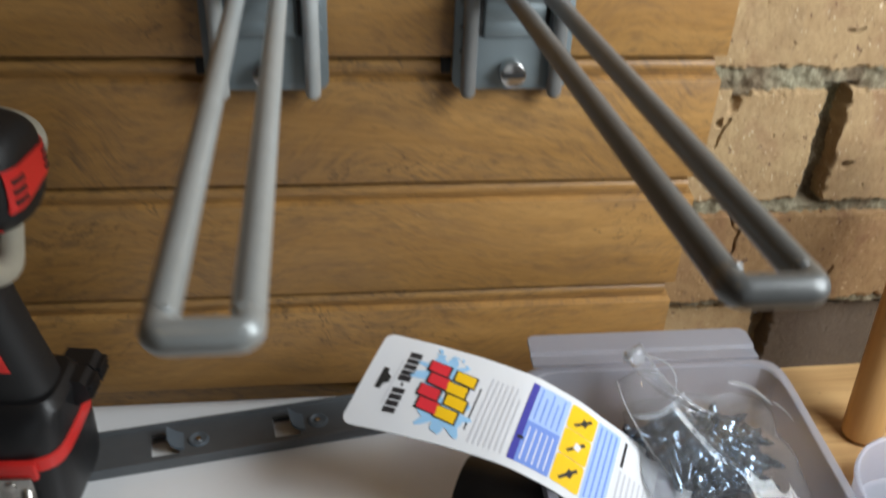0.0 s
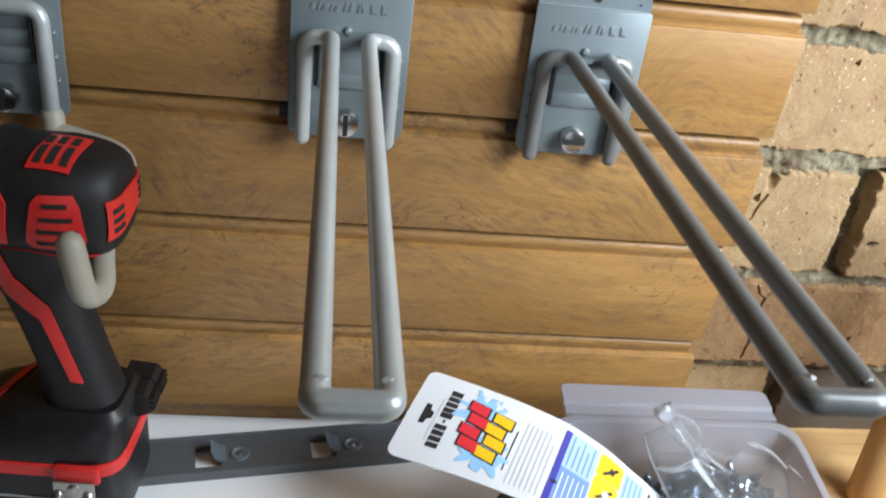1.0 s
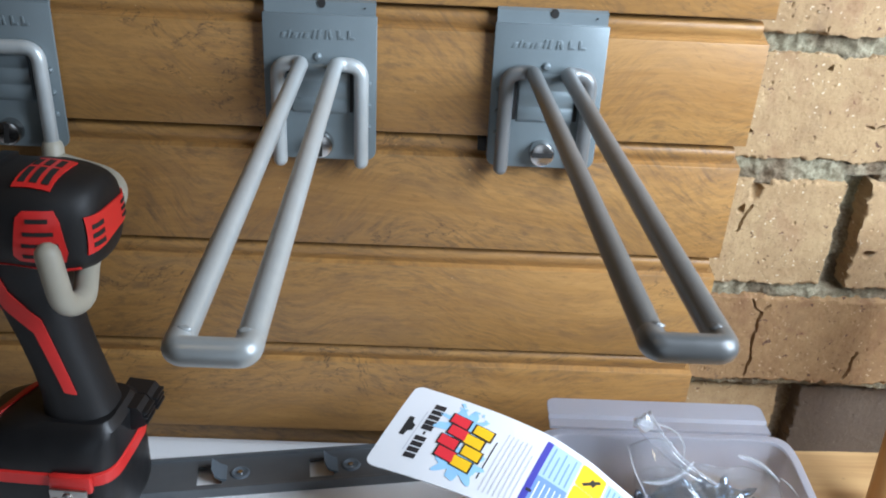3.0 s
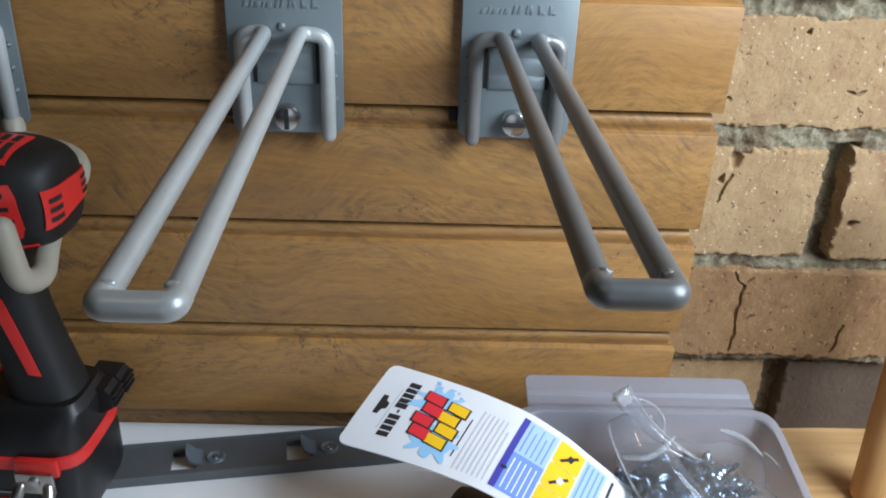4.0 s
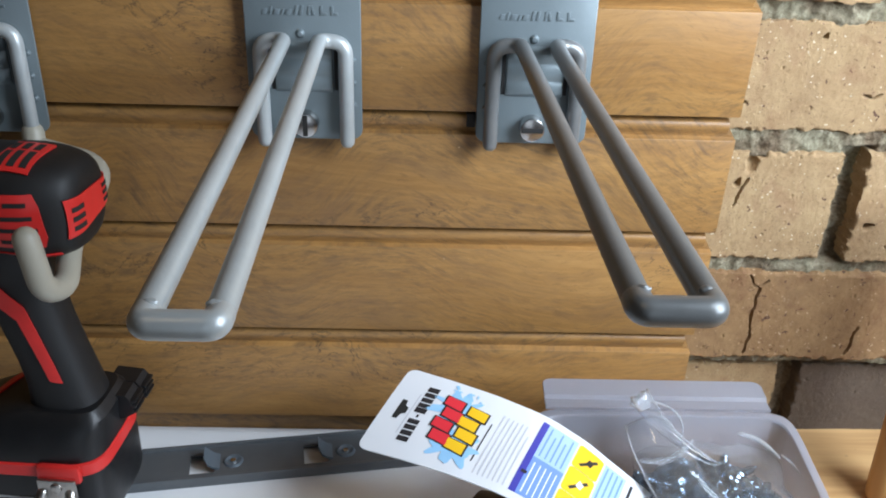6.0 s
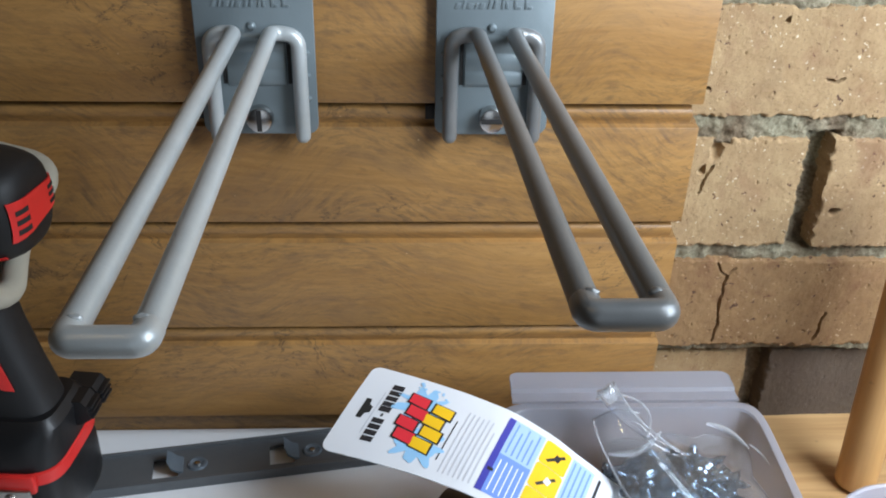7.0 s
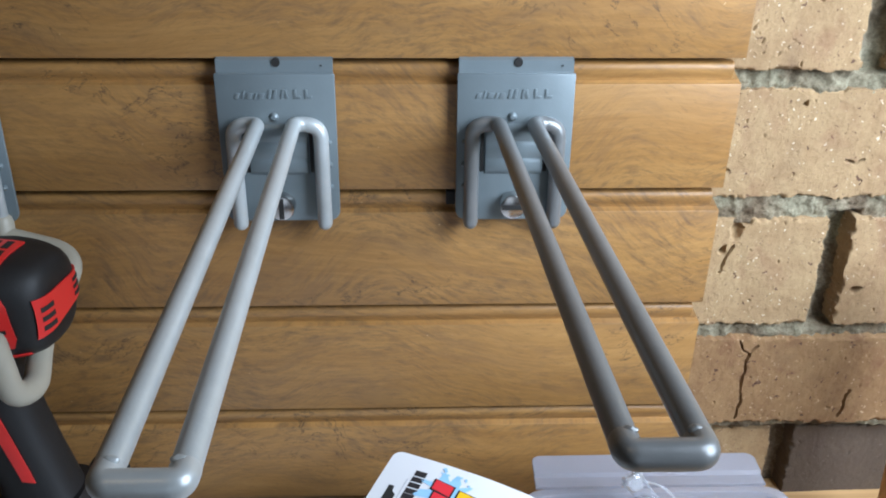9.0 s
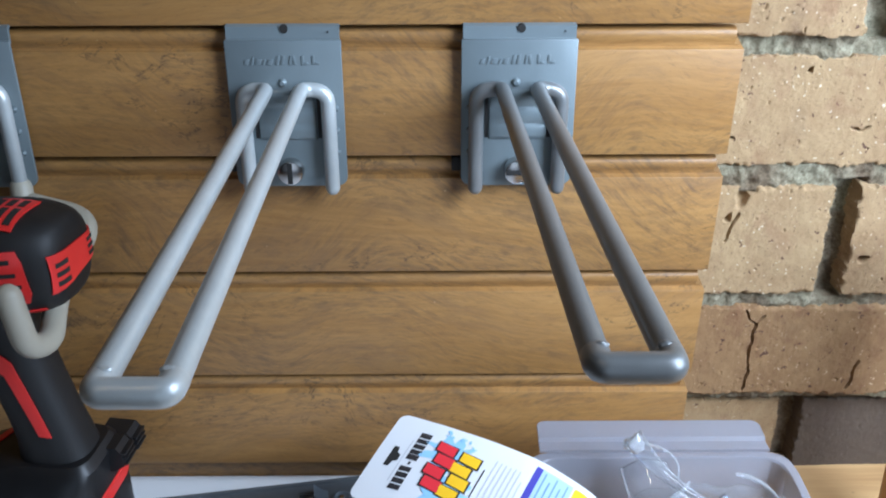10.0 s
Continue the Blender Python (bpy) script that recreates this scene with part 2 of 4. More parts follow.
CHROME = simple("nickel_plated_steel", (0.56, 0.545, 0.53), 0.22, 1.0, 0.1, 200, 0.04)
DARK = simple("dark_void", (0.012, 0.011, 0.010), 0.8, 0, 0.1, 60, 0)
RUBBER = simple("black_rubber_overmould", (0.006, 0.006, 0.0065), 0.58, 0, 0.25, 140, 0.22)
BLACK = simple("black_nylon", (0.007, 0.007, 0.0078), 0.42, 0, 0.2, 120, 0.1)
RED = simple("red_nylon", (0.62, 0.026, 0.022), 0.34, 0, 0.08, 120, 0.06)
VINYL = simple("cream_vinyl_dip", (0.36, 0.335, 0.268), 0.45, 0, 0.06, 70, 0.06)
STEEL = simple("worn_steel", (0.52, 0.50, 0.47), 0.34, 1.0, 0.15, 160, 0.1)
ZINC = simple("bright_zinc", (0.27, 0.33, 0.39), 0.22, 1.0, 0.16, 300, 0.08, True)
RAIL = simple("graphite_painted_steel", (0.105, 0.113, 0.12), 0.40, 0.2, 0.12, 90, 0.1)
TAB = simple("slate_blue_steel", (0.13, 0.16, 0.19), 0.4, 0.3, 0.1, 90, 0.08)
WHITE = simple("white_melamine", (0.82, 0.83, 0.84), 0.20, 0, 0.03, 25, 0.03)
PAINT = simple("old_wall_paint", (0.20, 0.18, 0.16), 0.8, 0, 0.06, 12, 0.2)
CONCRETE = simple("grey_concrete", (0.30, 0.29, 0.27), 0.85, 0, 0.15, 10, 0.3)
MILKY = frosted("milky_polypropylene", 1.0)
WHITE_MILKY = frosted("white_translucent_plastic", 1.75)
CLEAR = clear("clear_blister_plastic", (0.93, 0.95, 0.97), 0.03, 1.38, 0.965)
CLEAR_EDGE = clear("clear_blister_edge", (0.88, 0.90, 0.93), 0.10, 1.42, 0.80)
CARD = simple("white_coated_card", (0.66, 0.675, 0.70), 0.34, 0, 0.02, 40, 0.02)
INK = simple("black_ink", (0.022, 0.022, 0.026), 0.4, 0, 0.1, 40, 0)
GREYINK = simple("grey_small_print", (0.50, 0.51, 0.55), 0.4, 0, 0.1, 40, 0)
LOGORED = simple("red_ink", (0.66, 0.03, 0.045), 0.36, 0, 0.04, 40, 0)
LOGOYEL = simple("yellow_ink", (0.83, 0.50, 0.012), 0.36, 0, 0.04, 40, 0)
SPLASH = simple("pale_blue_ink", (0.30, 0.54, 0.78), 0.36, 0, 0.1, 60, 0)
PANELBLUE = simple("mid_blue_ink", (0.16, 0.27, 0.66), 0.36, 0, 0.04, 40, 0)
LIGHTBLUE = simple("light_blue_ink", (0.36, 0.50, 0.82), 0.36, 0, 0.04, 40, 0)
NAVY = simple("navy_ink", (0.05, 0.05, 0.33), 0.36, 0, 0.04, 40, 0)
GLOW = Nodes("warm_bulb", 0.5, 0, (1, 0.8, 0.55))
GLOW.set("Emission Color", (1, 0.66, 0.34, 1))
GLOW.set("Emission Strength", 30)


# ---- building helpers ----
def part(name, bm, material, parent=None, label="", smooth=True, at=None):
    """Links a bmesh as one mesh object, under a thing or a part if one is given."""
    bmesh.ops.recalc_face_normals(bm, faces=bm.faces)
    me = bpy.data.meshes.new(name)
    bm.to_mesh(me)
    bm.free()
    me.materials.append(material)
    if smooth:
        me.polygons.foreach_set("use_smooth", [True] * len(me.polygons))
        me.set_sharp_from_angle(angle=radians(38))
    ob = new(name, me)
    if at is not None:
        ob.matrix_world = at
    if parent:
        ob.parent = parent
    if label:
        ob["label"] = label
    return ob


def thing(name, label, category, m=None, group="", kind=""):
    ob = new(name)
    ob.empty_display_size = 0.02
    if m is not None:
        ob.matrix_basis = m
    return tagged(ob, label, category, group, kind)


def box(x0, x1, y0, y1, z0, z1, bevel=0.0, seg=2):
    bm = bmesh.new()
    bmesh.ops.create_cube(bm, size=1, matrix=Matrix.LocRotScale(((x0 + x1) / 2, (y0 + y1) / 2, (z0 + z1) / 2), None, (x1 - x0, y1 - y0, z1 - z0)))
    if bevel:
        bmesh.ops.bevel(bm, geom=bm.edges[:], offset=bevel, segments=seg, profile=0.5, affect="EDGES")
    return bm


def fillet(points, radius, steps=7):
    """A polyline with its inner corners rounded."""
    pts = [Vector(p) for p in points]
    out = [pts[0]]
    for a, b, c in zip(pts, pts[1:], pts[2:]):
        d0, d1 = (a - b), (c - b)
        r = min(radius, d0.length * 0.49, d1.length * 0.49)
        p, q = b + d0.normalized() * r, b + d1.normalized() * r
        for i in range(steps + 1):
            t = i / steps
            out.append((1 - t) ** 2 * p + 2 * t * (1 - t) * b + t * t * q)
    return out + [pts[-1]]


def tube(points, radius, seg=16, bm=None, dome=True, closed=False):
    """Sweeps a round section along points; dome rounds the ends."""
    bm = bm or bmesh.new()
    pts = [Vector(p) for p in points]
    rad = list(radius) if isinstance(radius, list) else [radius] * len(pts)
    if dome and not closed:
        d0, d1 = (pts[0] - pts[1]).normalized(), (pts[-1] - pts[-2]).normalized()
        steps = [(math.sin(a), math.cos(a)) for a in (0.5, 1.0, 1.4)]
        r0, r1 = rad[0], rad[-1]
        pts = [pts[0] + d0 * s * r0 for s, _ in reversed(steps)] + pts + [pts[-1] + d1 * s * r1 for s, _ in steps]
        rad = [c * r0 for _, c in reversed(steps)] + rad + [c * r1 for _, c in steps]
    n = len(pts)
    up = None
    rings = []
    for i, p in enumerate(pts):
        if closed:
            d = (pts[(i + 1) % n] - pts[i - 1]).normalized()
        else:
            d = (pts[min(i + 1, n - 1)] - pts[max(i - 1, 0)]).normalized()
        if up is None:
            up = d.orthogonal().normalized()
        up = (up - d * up.dot(d)).normalized()
        side = d.cross(up)
        rings.append([bm.verts.new(p + (up * math.cos(a) + side * math.sin(a)) * rad[i]) for a in (2 * math.pi * k / seg for k in range(seg))])
    pairs = list(zip(rings, rings[1:])) + ([(rings[-1], rings[0])] if closed else [])
    for r0, r1 in pairs:
        for k in range(seg):
            bm.faces.new((r0[k], r0[(k + 1) % seg], r1[(k + 1) % seg], r1[k]))
    if not closed:
        bm.faces.new(rings[0]), bm.faces.new(rings[-1])
    return bm


def loft(rings, bm=None):
    """Joins rings of equally many points, and closes the ends."""
    bm = bm or bmesh.new()
    made = [[bm.verts.new(p) for p in ring] for ring in rings]
    for r0, r1 in zip(made, made[1:]):
        n = len(r0)
        for k in range(n):
            bm.faces.new((r0[k], r0[(k + 1) % n], r1[(k + 1) % n], r1[k]))
    bm.faces.new(made[0]), bm.faces.new(made[-1])
    return bm


def squircle(cx, cy, hx, hy, power=3.0, n=40):
    """Points of a rounded rectangle round a centre."""
    pts = []
    for k in range(n):
        a = 2 * math.pi * k / n
        c, s = math.cos(a), math.sin(a)
        pts.append((cx + hx * math.copysign(abs(c) ** (2 / power), c), cy + hy * math.copysign(abs(s) ** (2 / power), s)))
    return pts


def prism(outline, z0, z1, bevel=0.0):
    """A flat outline in x, y given thickness."""
    bm = bmesh.new()
    f = bm.faces.new([bm.verts.new((x, y, z0)) for x, y in outline])
    up = bmesh.ops.extrude_face_region(bm, geom=[f])
    bmesh.ops.translate(bm, vec=(0, 0, z1 - z0), verts=[v for v in up["geom"] if isinstance(v, bmesh.types.BMVert)])
    if bevel:
        bmesh.ops.bevel(bm, geom=bm.edges[:], offset=bevel, segments=2, profile=0.5, affect="EDGES")
    return bm


def round_rect(x0, x1, y0, y1, r, steps=5, corners=(1, 1, 1, 1)):
    out = []
    for (cx, cy, a0), on in zip(((x1 - r, y1 - r, 0), (x0 + r, y1 - r, 90), (x0 + r, y0 + r, 180), (x1 - r, y0 + r, 270)), corners):
        if on:
            out += [(cx + r * math.cos(radians(a0 + 90 * i / steps)), cy + r * math.sin(radians(a0 + 90 * i / steps))) for i in range(steps + 1)]
        else:
            s, c = (1 if a0 in (0, 90) else -1), (1 if a0 in (0, 270) else -1)
            out.append((cx + c * r, cy + s * r))
    return out


# front view (x right, y up) turned so that it stands on the wall, facing the room
STAND = Matrix(((1, 0, 0, 0), (0, 0, -1, 0), (0, 1, 0, 0), (0, 0, 0, 1)))


def stand(bm):
    """Turns x, y, z of a flat-built piece into x, z and depth towards the room."""
    bm.transform(STAND)
    return bm


# ---- the room ----
def setting(name, bm, material, label, category="wall"):
    return tagged(part(name, bm, material, None, smooth=False), label, category, kind="structure")


BENCH_Z = 0.905
setting("floor", box(-2.2, 0.70, -3.7, 0.3, -0.1, 0.0), CONCRETE, "bare grey concrete garage floor", "floor")
setting("ceiling", box(-2.2, 0.70, -3.7, 0.3, 2.5, 2.6), PAINT, "plain brown-grey painted garage ceiling", "ceiling")
wall_north = setting("wall_north", box(-2.2, 0.70, 0.045, 0.3, 0, 2.5), MORTAR, "old brick garage wall with crumbling mortar joints")
setting("wall_west", box(-2.3, -2.2, -3.7, 0.3, 0, 2.5), PAINT, "plain painted garage side wall")
# the east wall with its window opening
bm = box(0.70, 0.80, -3.7, -0.60, 0, 2.5)
for b in (box(0.70, 0.80, -0.06, 0.3, 0, 2.5), box(0.70, 0.80, -0.60, -0.06, 0, 1.20), box(0.70, 0.80, -0.60, -0.06, 1.76, 2.5)):
    me = bpy.data.meshes.new("piece")
    b.to_mesh(me)
    bm.from_mesh(me)
    bpy.data.meshes.remove(me)
setting("wall_east", bm, PAINT, "plain painted garage wall with a window opening")
# the south wall with the open doorway
bm = box(-2.2, -0.6, -3.8, -3.7, 0, 2.5)
for b in (box(0.62, 0.70, -3.8, -3.7, 0, 2.5), box(-0.6, 0.62, -3.8, -3.7, 2.35, 2.5)):
    me = bpy.data.meshes.new("piece")
    b.to_mesh(me)
    bm.from_mesh(me)
    bpy.data.meshes.remove(me)
setting("wall_south", bm, PAINT, "plain painted garage wall round an open doorway")
setting("ground", box(-40, 40, -60, -3.8, -0.12, -0.02), CONCRETE, "pale concrete drive outside the doorway", "ground")

lamp = thing("ceiling_bulb", "bare warm light bulb on the ceiling", "lamp", pose(-0.35, -0.75, 2.5))
part("bulb", loft([[(x, y, z) for x, y in squircle(0, 0, r, r, 2, 16)] for z, r in ((-0.19, 0.004), (-0.185, 0.014), (-0.165, 0.024), (-0.14, 0.027), (-0.11, 0.020), (-0.09, 0.014))]), GLOW.mat, lamp).visible_shadow = False
part("socket", loft([[(x, y, z) for x, y in squircle(0, 0, r, r, 2, 16)] for z, r in ((-0.09, 0.018), (-0.03, 0.02), (-0.01, 0.045), (0.0, 0.045))]), WHITE, lamp)

# ---- workbench ----
bench = thing("workbench", "pale pine workbench top worn and spotted against the wall", "workbench", pose(0, 0, 0))
part("worktop", box(-1.4, 0.69, -0.62, 0.044, BENCH_Z - 0.04, BENCH_Z, 0.002), BENCH, bench)
for x in (-1.3, 0.62):
    for y in (-0.56, -0.02):
        part("leg", box(x - 0.04, x + 0.04, y - 0.04, y + 0.04, 0, BENCH_Z - 0.04, 0.003), BENCH, bench)
tagged(part("white_board", box(-0.75, 0.166, -0.5, 0.0140, BENCH_Z, BENCH_Z + 0.0045, 0.0012), WHITE), "glossy white melamine board lying on the workbench", "board")
ON_BOARD = BENCH_Z + 0.0045

# ---- slotted wall panel ----
PITCH, SLOT0 = 0.0757, 1.2300
panel = thing("slotted_wall_panel", "slotted storage wall panel printed with brown wood grain", "wall panel", pose(0, 0, 0))


SLOT_H = 0.0138


def slat_bm(zb, x0, x1l, x1h, rise=0.0):
    """One slat: flat face, above it a sunk cove and a rounded bead, then the dark slot under the next slat's lower edge."""
    h = PITCH - SLOT_H
    top = zb + h
    low = [(0.0145, zb + 0.010), (0.0065, zb + 0.006), (0.0030, zb + 0.0008), (0.0010, zb), (0.0003, zb + 0.0003), (0.0, zb + 0.0012)]
    prof = [(y, z + rise) for y, z in low] + [(0.0, top - 0.0012), (0.0003, top - 0.0004), (0.0010, top), (0.0036, top + 0.0001), (0.0046, top + 0.0006), (0.0044, top + 0.0020), (0.0036, top + 0.0036),
                  (0.0029, top + 0.0052), (0.0026, top + 0.0070), (0.0028, top + 0.0086), (0.0036, top + 0.0101), (0.0054, top + 0.0112), (0.0090, top + 0.0116), (0.0145, top + 0.0108)]
    bm = bmesh.new()
    rows = []
    for x, edge in ((x0, 0), (x1l, 1)):
        row = []
        for y, z in prof:
            xx = x
            if edge:
                xx = x1l + (x1h - x1l) * (z - zb) / PITCH - (0.0045 if z > top + 0.001 else 0.0)
            row.append(bm.verts.new((xx, y, z)))
        rows.append(row)
    n = len(prof)
    for k in range(n):
        bm.faces.new((rows[0][k], rows[0][(k + 1) % n], rows[1][(k + 1) % n], rows[1][k]))
    bm.faces.new(rows[0]), bm.faces.new(rows[1])
    return bm


for k in range(-3, 5):
    zb = SLOT0 - PITCH * k
    xe = 0.2962 + (zb - 1.0) * 0.026
    part("slat", slat_bm(zb, -1.0, xe, xe + PITCH * 0.026, 0.004 if k == 4 else 0.0), WOOD, panel)
part("backing", box(-1.0, 0.2850, 0.0145, 0.018, BENCH_Z + 0.0006, SLOT0 + 4 * PITCH - 0.01), WOOD, panel)


# ---- hook brackets ----
def bracket_plate(ob, turn=0):
    """The pressed steel plate with its folded head, ribs, slots, weld pimples, cam screw and a worn maker's mark in relief."""
    w = 0.0322
    part("plate", stand(prism(round_rect(-w, w, -0.092, -0.0068, 0.006, 5, (0, 0, 1, 1)), 0.0040, 0.0062, 0.0007)), PLATE, ob)
    head = [[(x, -0.0046, -0.0090), (x, -0.0014, -0.0090), (x, -0.0010, -0.0010), (x, 0.0060, 0.0014), (x, 0.0060, 0.0028), (x, -0.0010, 0.0008), (x, -0.0030, -0.0002), (x, -0.0036, -0.0062)] for x in (-w + 0.0010, w - 0.0010)]
    part("folded_head", loft(head), PLATE, ob, smooth=False)
    part("hanging_hole", stand(loft([[(x, y - 0.0012, z) for x, y in squircle(0.001, 0, 0.0022, 0.0025, 2, 16)] for z in (0.0020, 0.00385)])), DARK, ob)
    part("pin_hole", stand(loft([[(x, y - 0.0030, z) for x, y in squircle(0.0250, 0, 0.0005, 0.0005, 2, 10)] for z in (0.0020, 0.00385)])), DARK, ob)
    # the bulge pressed out between the rod's legs, in three soft waves, with slits where the steel was cut
    rows = []
    for k in range(25):
        z = -0.0345 - 0.0295 * k / 24
        t = (k / 24 * 3) % 1.0 if k < 24 else 1.0
        rise = 0.0014 + 0.0009 * math.sin(math.pi * t) ** 0.7
        rise *= min(1.0, (24 - k) / 1.6, k / 1.6 + 0.15)
        rows.append([(x, -0.0060 - rise * f, z) for x, f in ((-0.0164, 0.0), (-0.0160, 0.7), (-0.0148, 1.0), (0.0, 1.05), (0.0148, 1.0), (0.0160, 0.7), (0.0164, 0.0))])
    part("rib", loft(rows), PLATE, ob)
    for sx in (-1, 1):
        part("slit", box(sx * 0.0178 - 0.0011, sx * 0.0178 + 0.0011, -0.00645, -0.0058, -0.0625, -0.0355, 0.0002), DARK, ob)
        for z in (-0.045, -0.058, -0.071):
            part("weld", stand(loft([[(sx * 0.0276 + x, z + y, h) for x, y in squircle(0, 0, r, r, 2, 10)] for h, r in ((0.005, 0.0019), (0.0070, 0.0017), (0.0082, 0.0008))])), PLATE, ob)
    part("weld", stand(loft([[(x - 0.0016, -0.0306 + y, h) for x, y in squircle(0, 0, r, r, 2, 14)] for h, r in ((0.005, 0.0030), (0.0068, 0.0025), (0.0078, 0.0012))])), PLATE, ob)
    # maker's mark, a row of plain raised bars
    for i, (x, wd, ht) in enumerate([(-0.0212, 0.0024, 0.0032), (-0.0178, 0.0012, 0.0044), (-0.0146, 0.0030, 0.0032), (-0.0113, 0.0012, 0.0032), (-0.0082, 0.0028, 0.0032),
                                     (-0.0038, 0.0018, 0.0052), (-0.0010, 0.0018, 0.0052), (0.0034, 0.0016, 0.0052), (0.0062, 0.0016, 0.0052), (0.0106, 0.0016, 0.0052), (0.0124, 0.0026, 0.0015), (0.0164, 0.0016, 0.0052), (0.0184, 0.0028, 0.0015)]):
        lean = 0.0012 if i < 7 else (0.0009 if i == 7 else (-0.0009 if i == 8 else 0.0))
        part("relief_mark", stand(prism([(x - wd / 2, -0.0204), (x + wd / 2, -0.0204), (x + wd / 2 + lean, -0.0204 + ht), (x - wd / 2 + lean, -0.0204 + ht)], 0.0058, 0.0066, 0.0002)), PLATE, ob)
    bm = stand(loft([[(x, y - 0.0815, z) for x, y in squircle(0, 0, r, r, 2, 28)] for z, r in ((0.006, 0.0066), (0.0068, 0.0074), (0.0125, 0.0074), (0.0138, 0.0069), (0.0142, 0.0060))]))
    screw = part("cam_screw", bm, CHROME, ob, "shiny nickel-plated cam screw")
    ca, sa = math.cos(radians(turn)), math.sin(radians(turn))
    part("screw_slot", stand(prism([(u * ca - v * sa, -0.0815 + u * sa + v * ca) for u, v in ((-0.0062, -0.0014), (0.0062, -0.0014), (0.0062, 0.0014), (-0.0062, 0.0014))], 0.0138, 0.01445)), DARK, screw)
    part("cam_tongue", box(-0.0375, -0.0322, -0.0005, 0.006, -0.0850, -0.0765, 0.0006), DARK, ob, "dark cam tongue gripping in the slot")


ROD_R = 0.0042


def double_hook(x, label, length, shift=0.0, rise=0.0, paint=ROD, turn=0, half=0.0098):
    ob = thing("double_hook", label, "wall hook", pose(x, 0, SLOT0), group="storage hooks on the wall panel")
    bracket_plate(ob, turn)
    yo = -0.0062 - ROD_R
    zt = -0.0375 + rise
    for sx in (-1, 1):
        leg = [(sx * 0.0238, yo, -0.0915), (sx * 0.0238, yo, -0.0345), (sx * 0.0096, yo - 0.001, -0.0325), (sx * half + shift, -length - 0.0060, zt)]
        part("arm", tube(fillet(leg, 0.0075, 8), ROD_R), paint, ob)
        # the lump of weld in the corner where the end bar meets the arm
        bm = bmesh.new()
        bmesh.ops.create_uvsphere(bm, u_segments=16, v_segments=10, radius=1, matrix=Matrix.LocRotScale((sx * (half - 0.0012) + shift, -length - 0.0048, zt + ROD_R * 0.80), None, (0.0024, 0.0014, 0.0013)))
        for v in bm.verts:
            v.co += v.normal * 0.0003 * noise.noise(v.co * 900)
        part("weld_bead", bm, paint, ob)
    yb = -length - 0.0106
    end = [(-half + shift, -length - 0.0045, zt), (-half + shift, yb, zt), (half + shift, yb, zt), (half + shift, -length - 0.0045, zt)]
    part("end_loop", tube(fillet(end, 0.0060, 9), ROD_R * 1.02, 22), paint, ob, "smooth rounded end bar welded to both arms")
    return ob


double_hook(0.0455, "silver-grey double prong hook on a blue-grey steel bracket, empty", 0.287, 0.0052, -0.002, ROD, 90)
double_hook(0.1760, "silver-grey double prong hook on a blue-grey bracket near the bricks, its paint darkened for shade", 0.287, 0.0066, 0.005, ROD_SHADED, 0, 0.0098)

# the tool hook that carries the impact driver
tool_hook = thing("tool_hook", "grey tool hook with cream vinyl-dipped prongs holding a driver", "wall hook", pose(-0.1360, 0, SLOT0), group="storage hooks on the wall panel")
bracket_plate(tool_hook, 80)
yo = -0.0062 - ROD_R
arch = [(-0.0238, yo, -0.094), (-0.0238, yo, -0.0315), (0.0238, yo, -0.0315), (0.0238, yo, -0.094)]
part("arch_rod", tube(fillet(arch, 0.0085, 8), ROD_R), ROD, tool_hook)
for sx in (-1, 1):
    prong = [(sx * 0.0238, yo, -0.0905), (sx * 0.0245, yo - 0.002, -0.0985), (sx * 0.0670, -0.020, -0.1065), (sx * 0.0600, -0.066, -0.128), (sx * 0.0690, -0.1030, -0.1395), (sx * 0.0655, -0.1200, -0.1335), (sx * 0.0615, -0.1190, -0.105)]
    part("prong", tube(fillet(prong, 0.017, 9), 0.0063, 18), VINYL, tool_hook, "cream vinyl-dipped prong with upturned tip")

# ---- impact driver ----
# local axes: x towards the tail, y towards the wall, z up (heights as in the room)
from mathutils.bvhtree import BVHTree

driver = thing("impact_driver", "red and black cordless impact driver hanging from the hook", "power tool", pose(-0.061, -0.073, 0, 0, 0, -4))


def ring_x(x, cz, hy, hz, power=3.2):
    return [(x, y, z) for y, z in squircle(0, cz, hy, hz, power)]


def ring_z(z, cx, hx, hy, power=3.0):
    return [(x, y, z) for x, y in squircle(cx, 0, hx, hy, power)]


def hull(bm):
    """A search tree of a shape, to lay trim on its skin."""
    bmesh.ops.recalc_face_normals(bm, faces=bm.faces)
    bm.normal_update()
    return BVHTree.FromBMesh(bm)


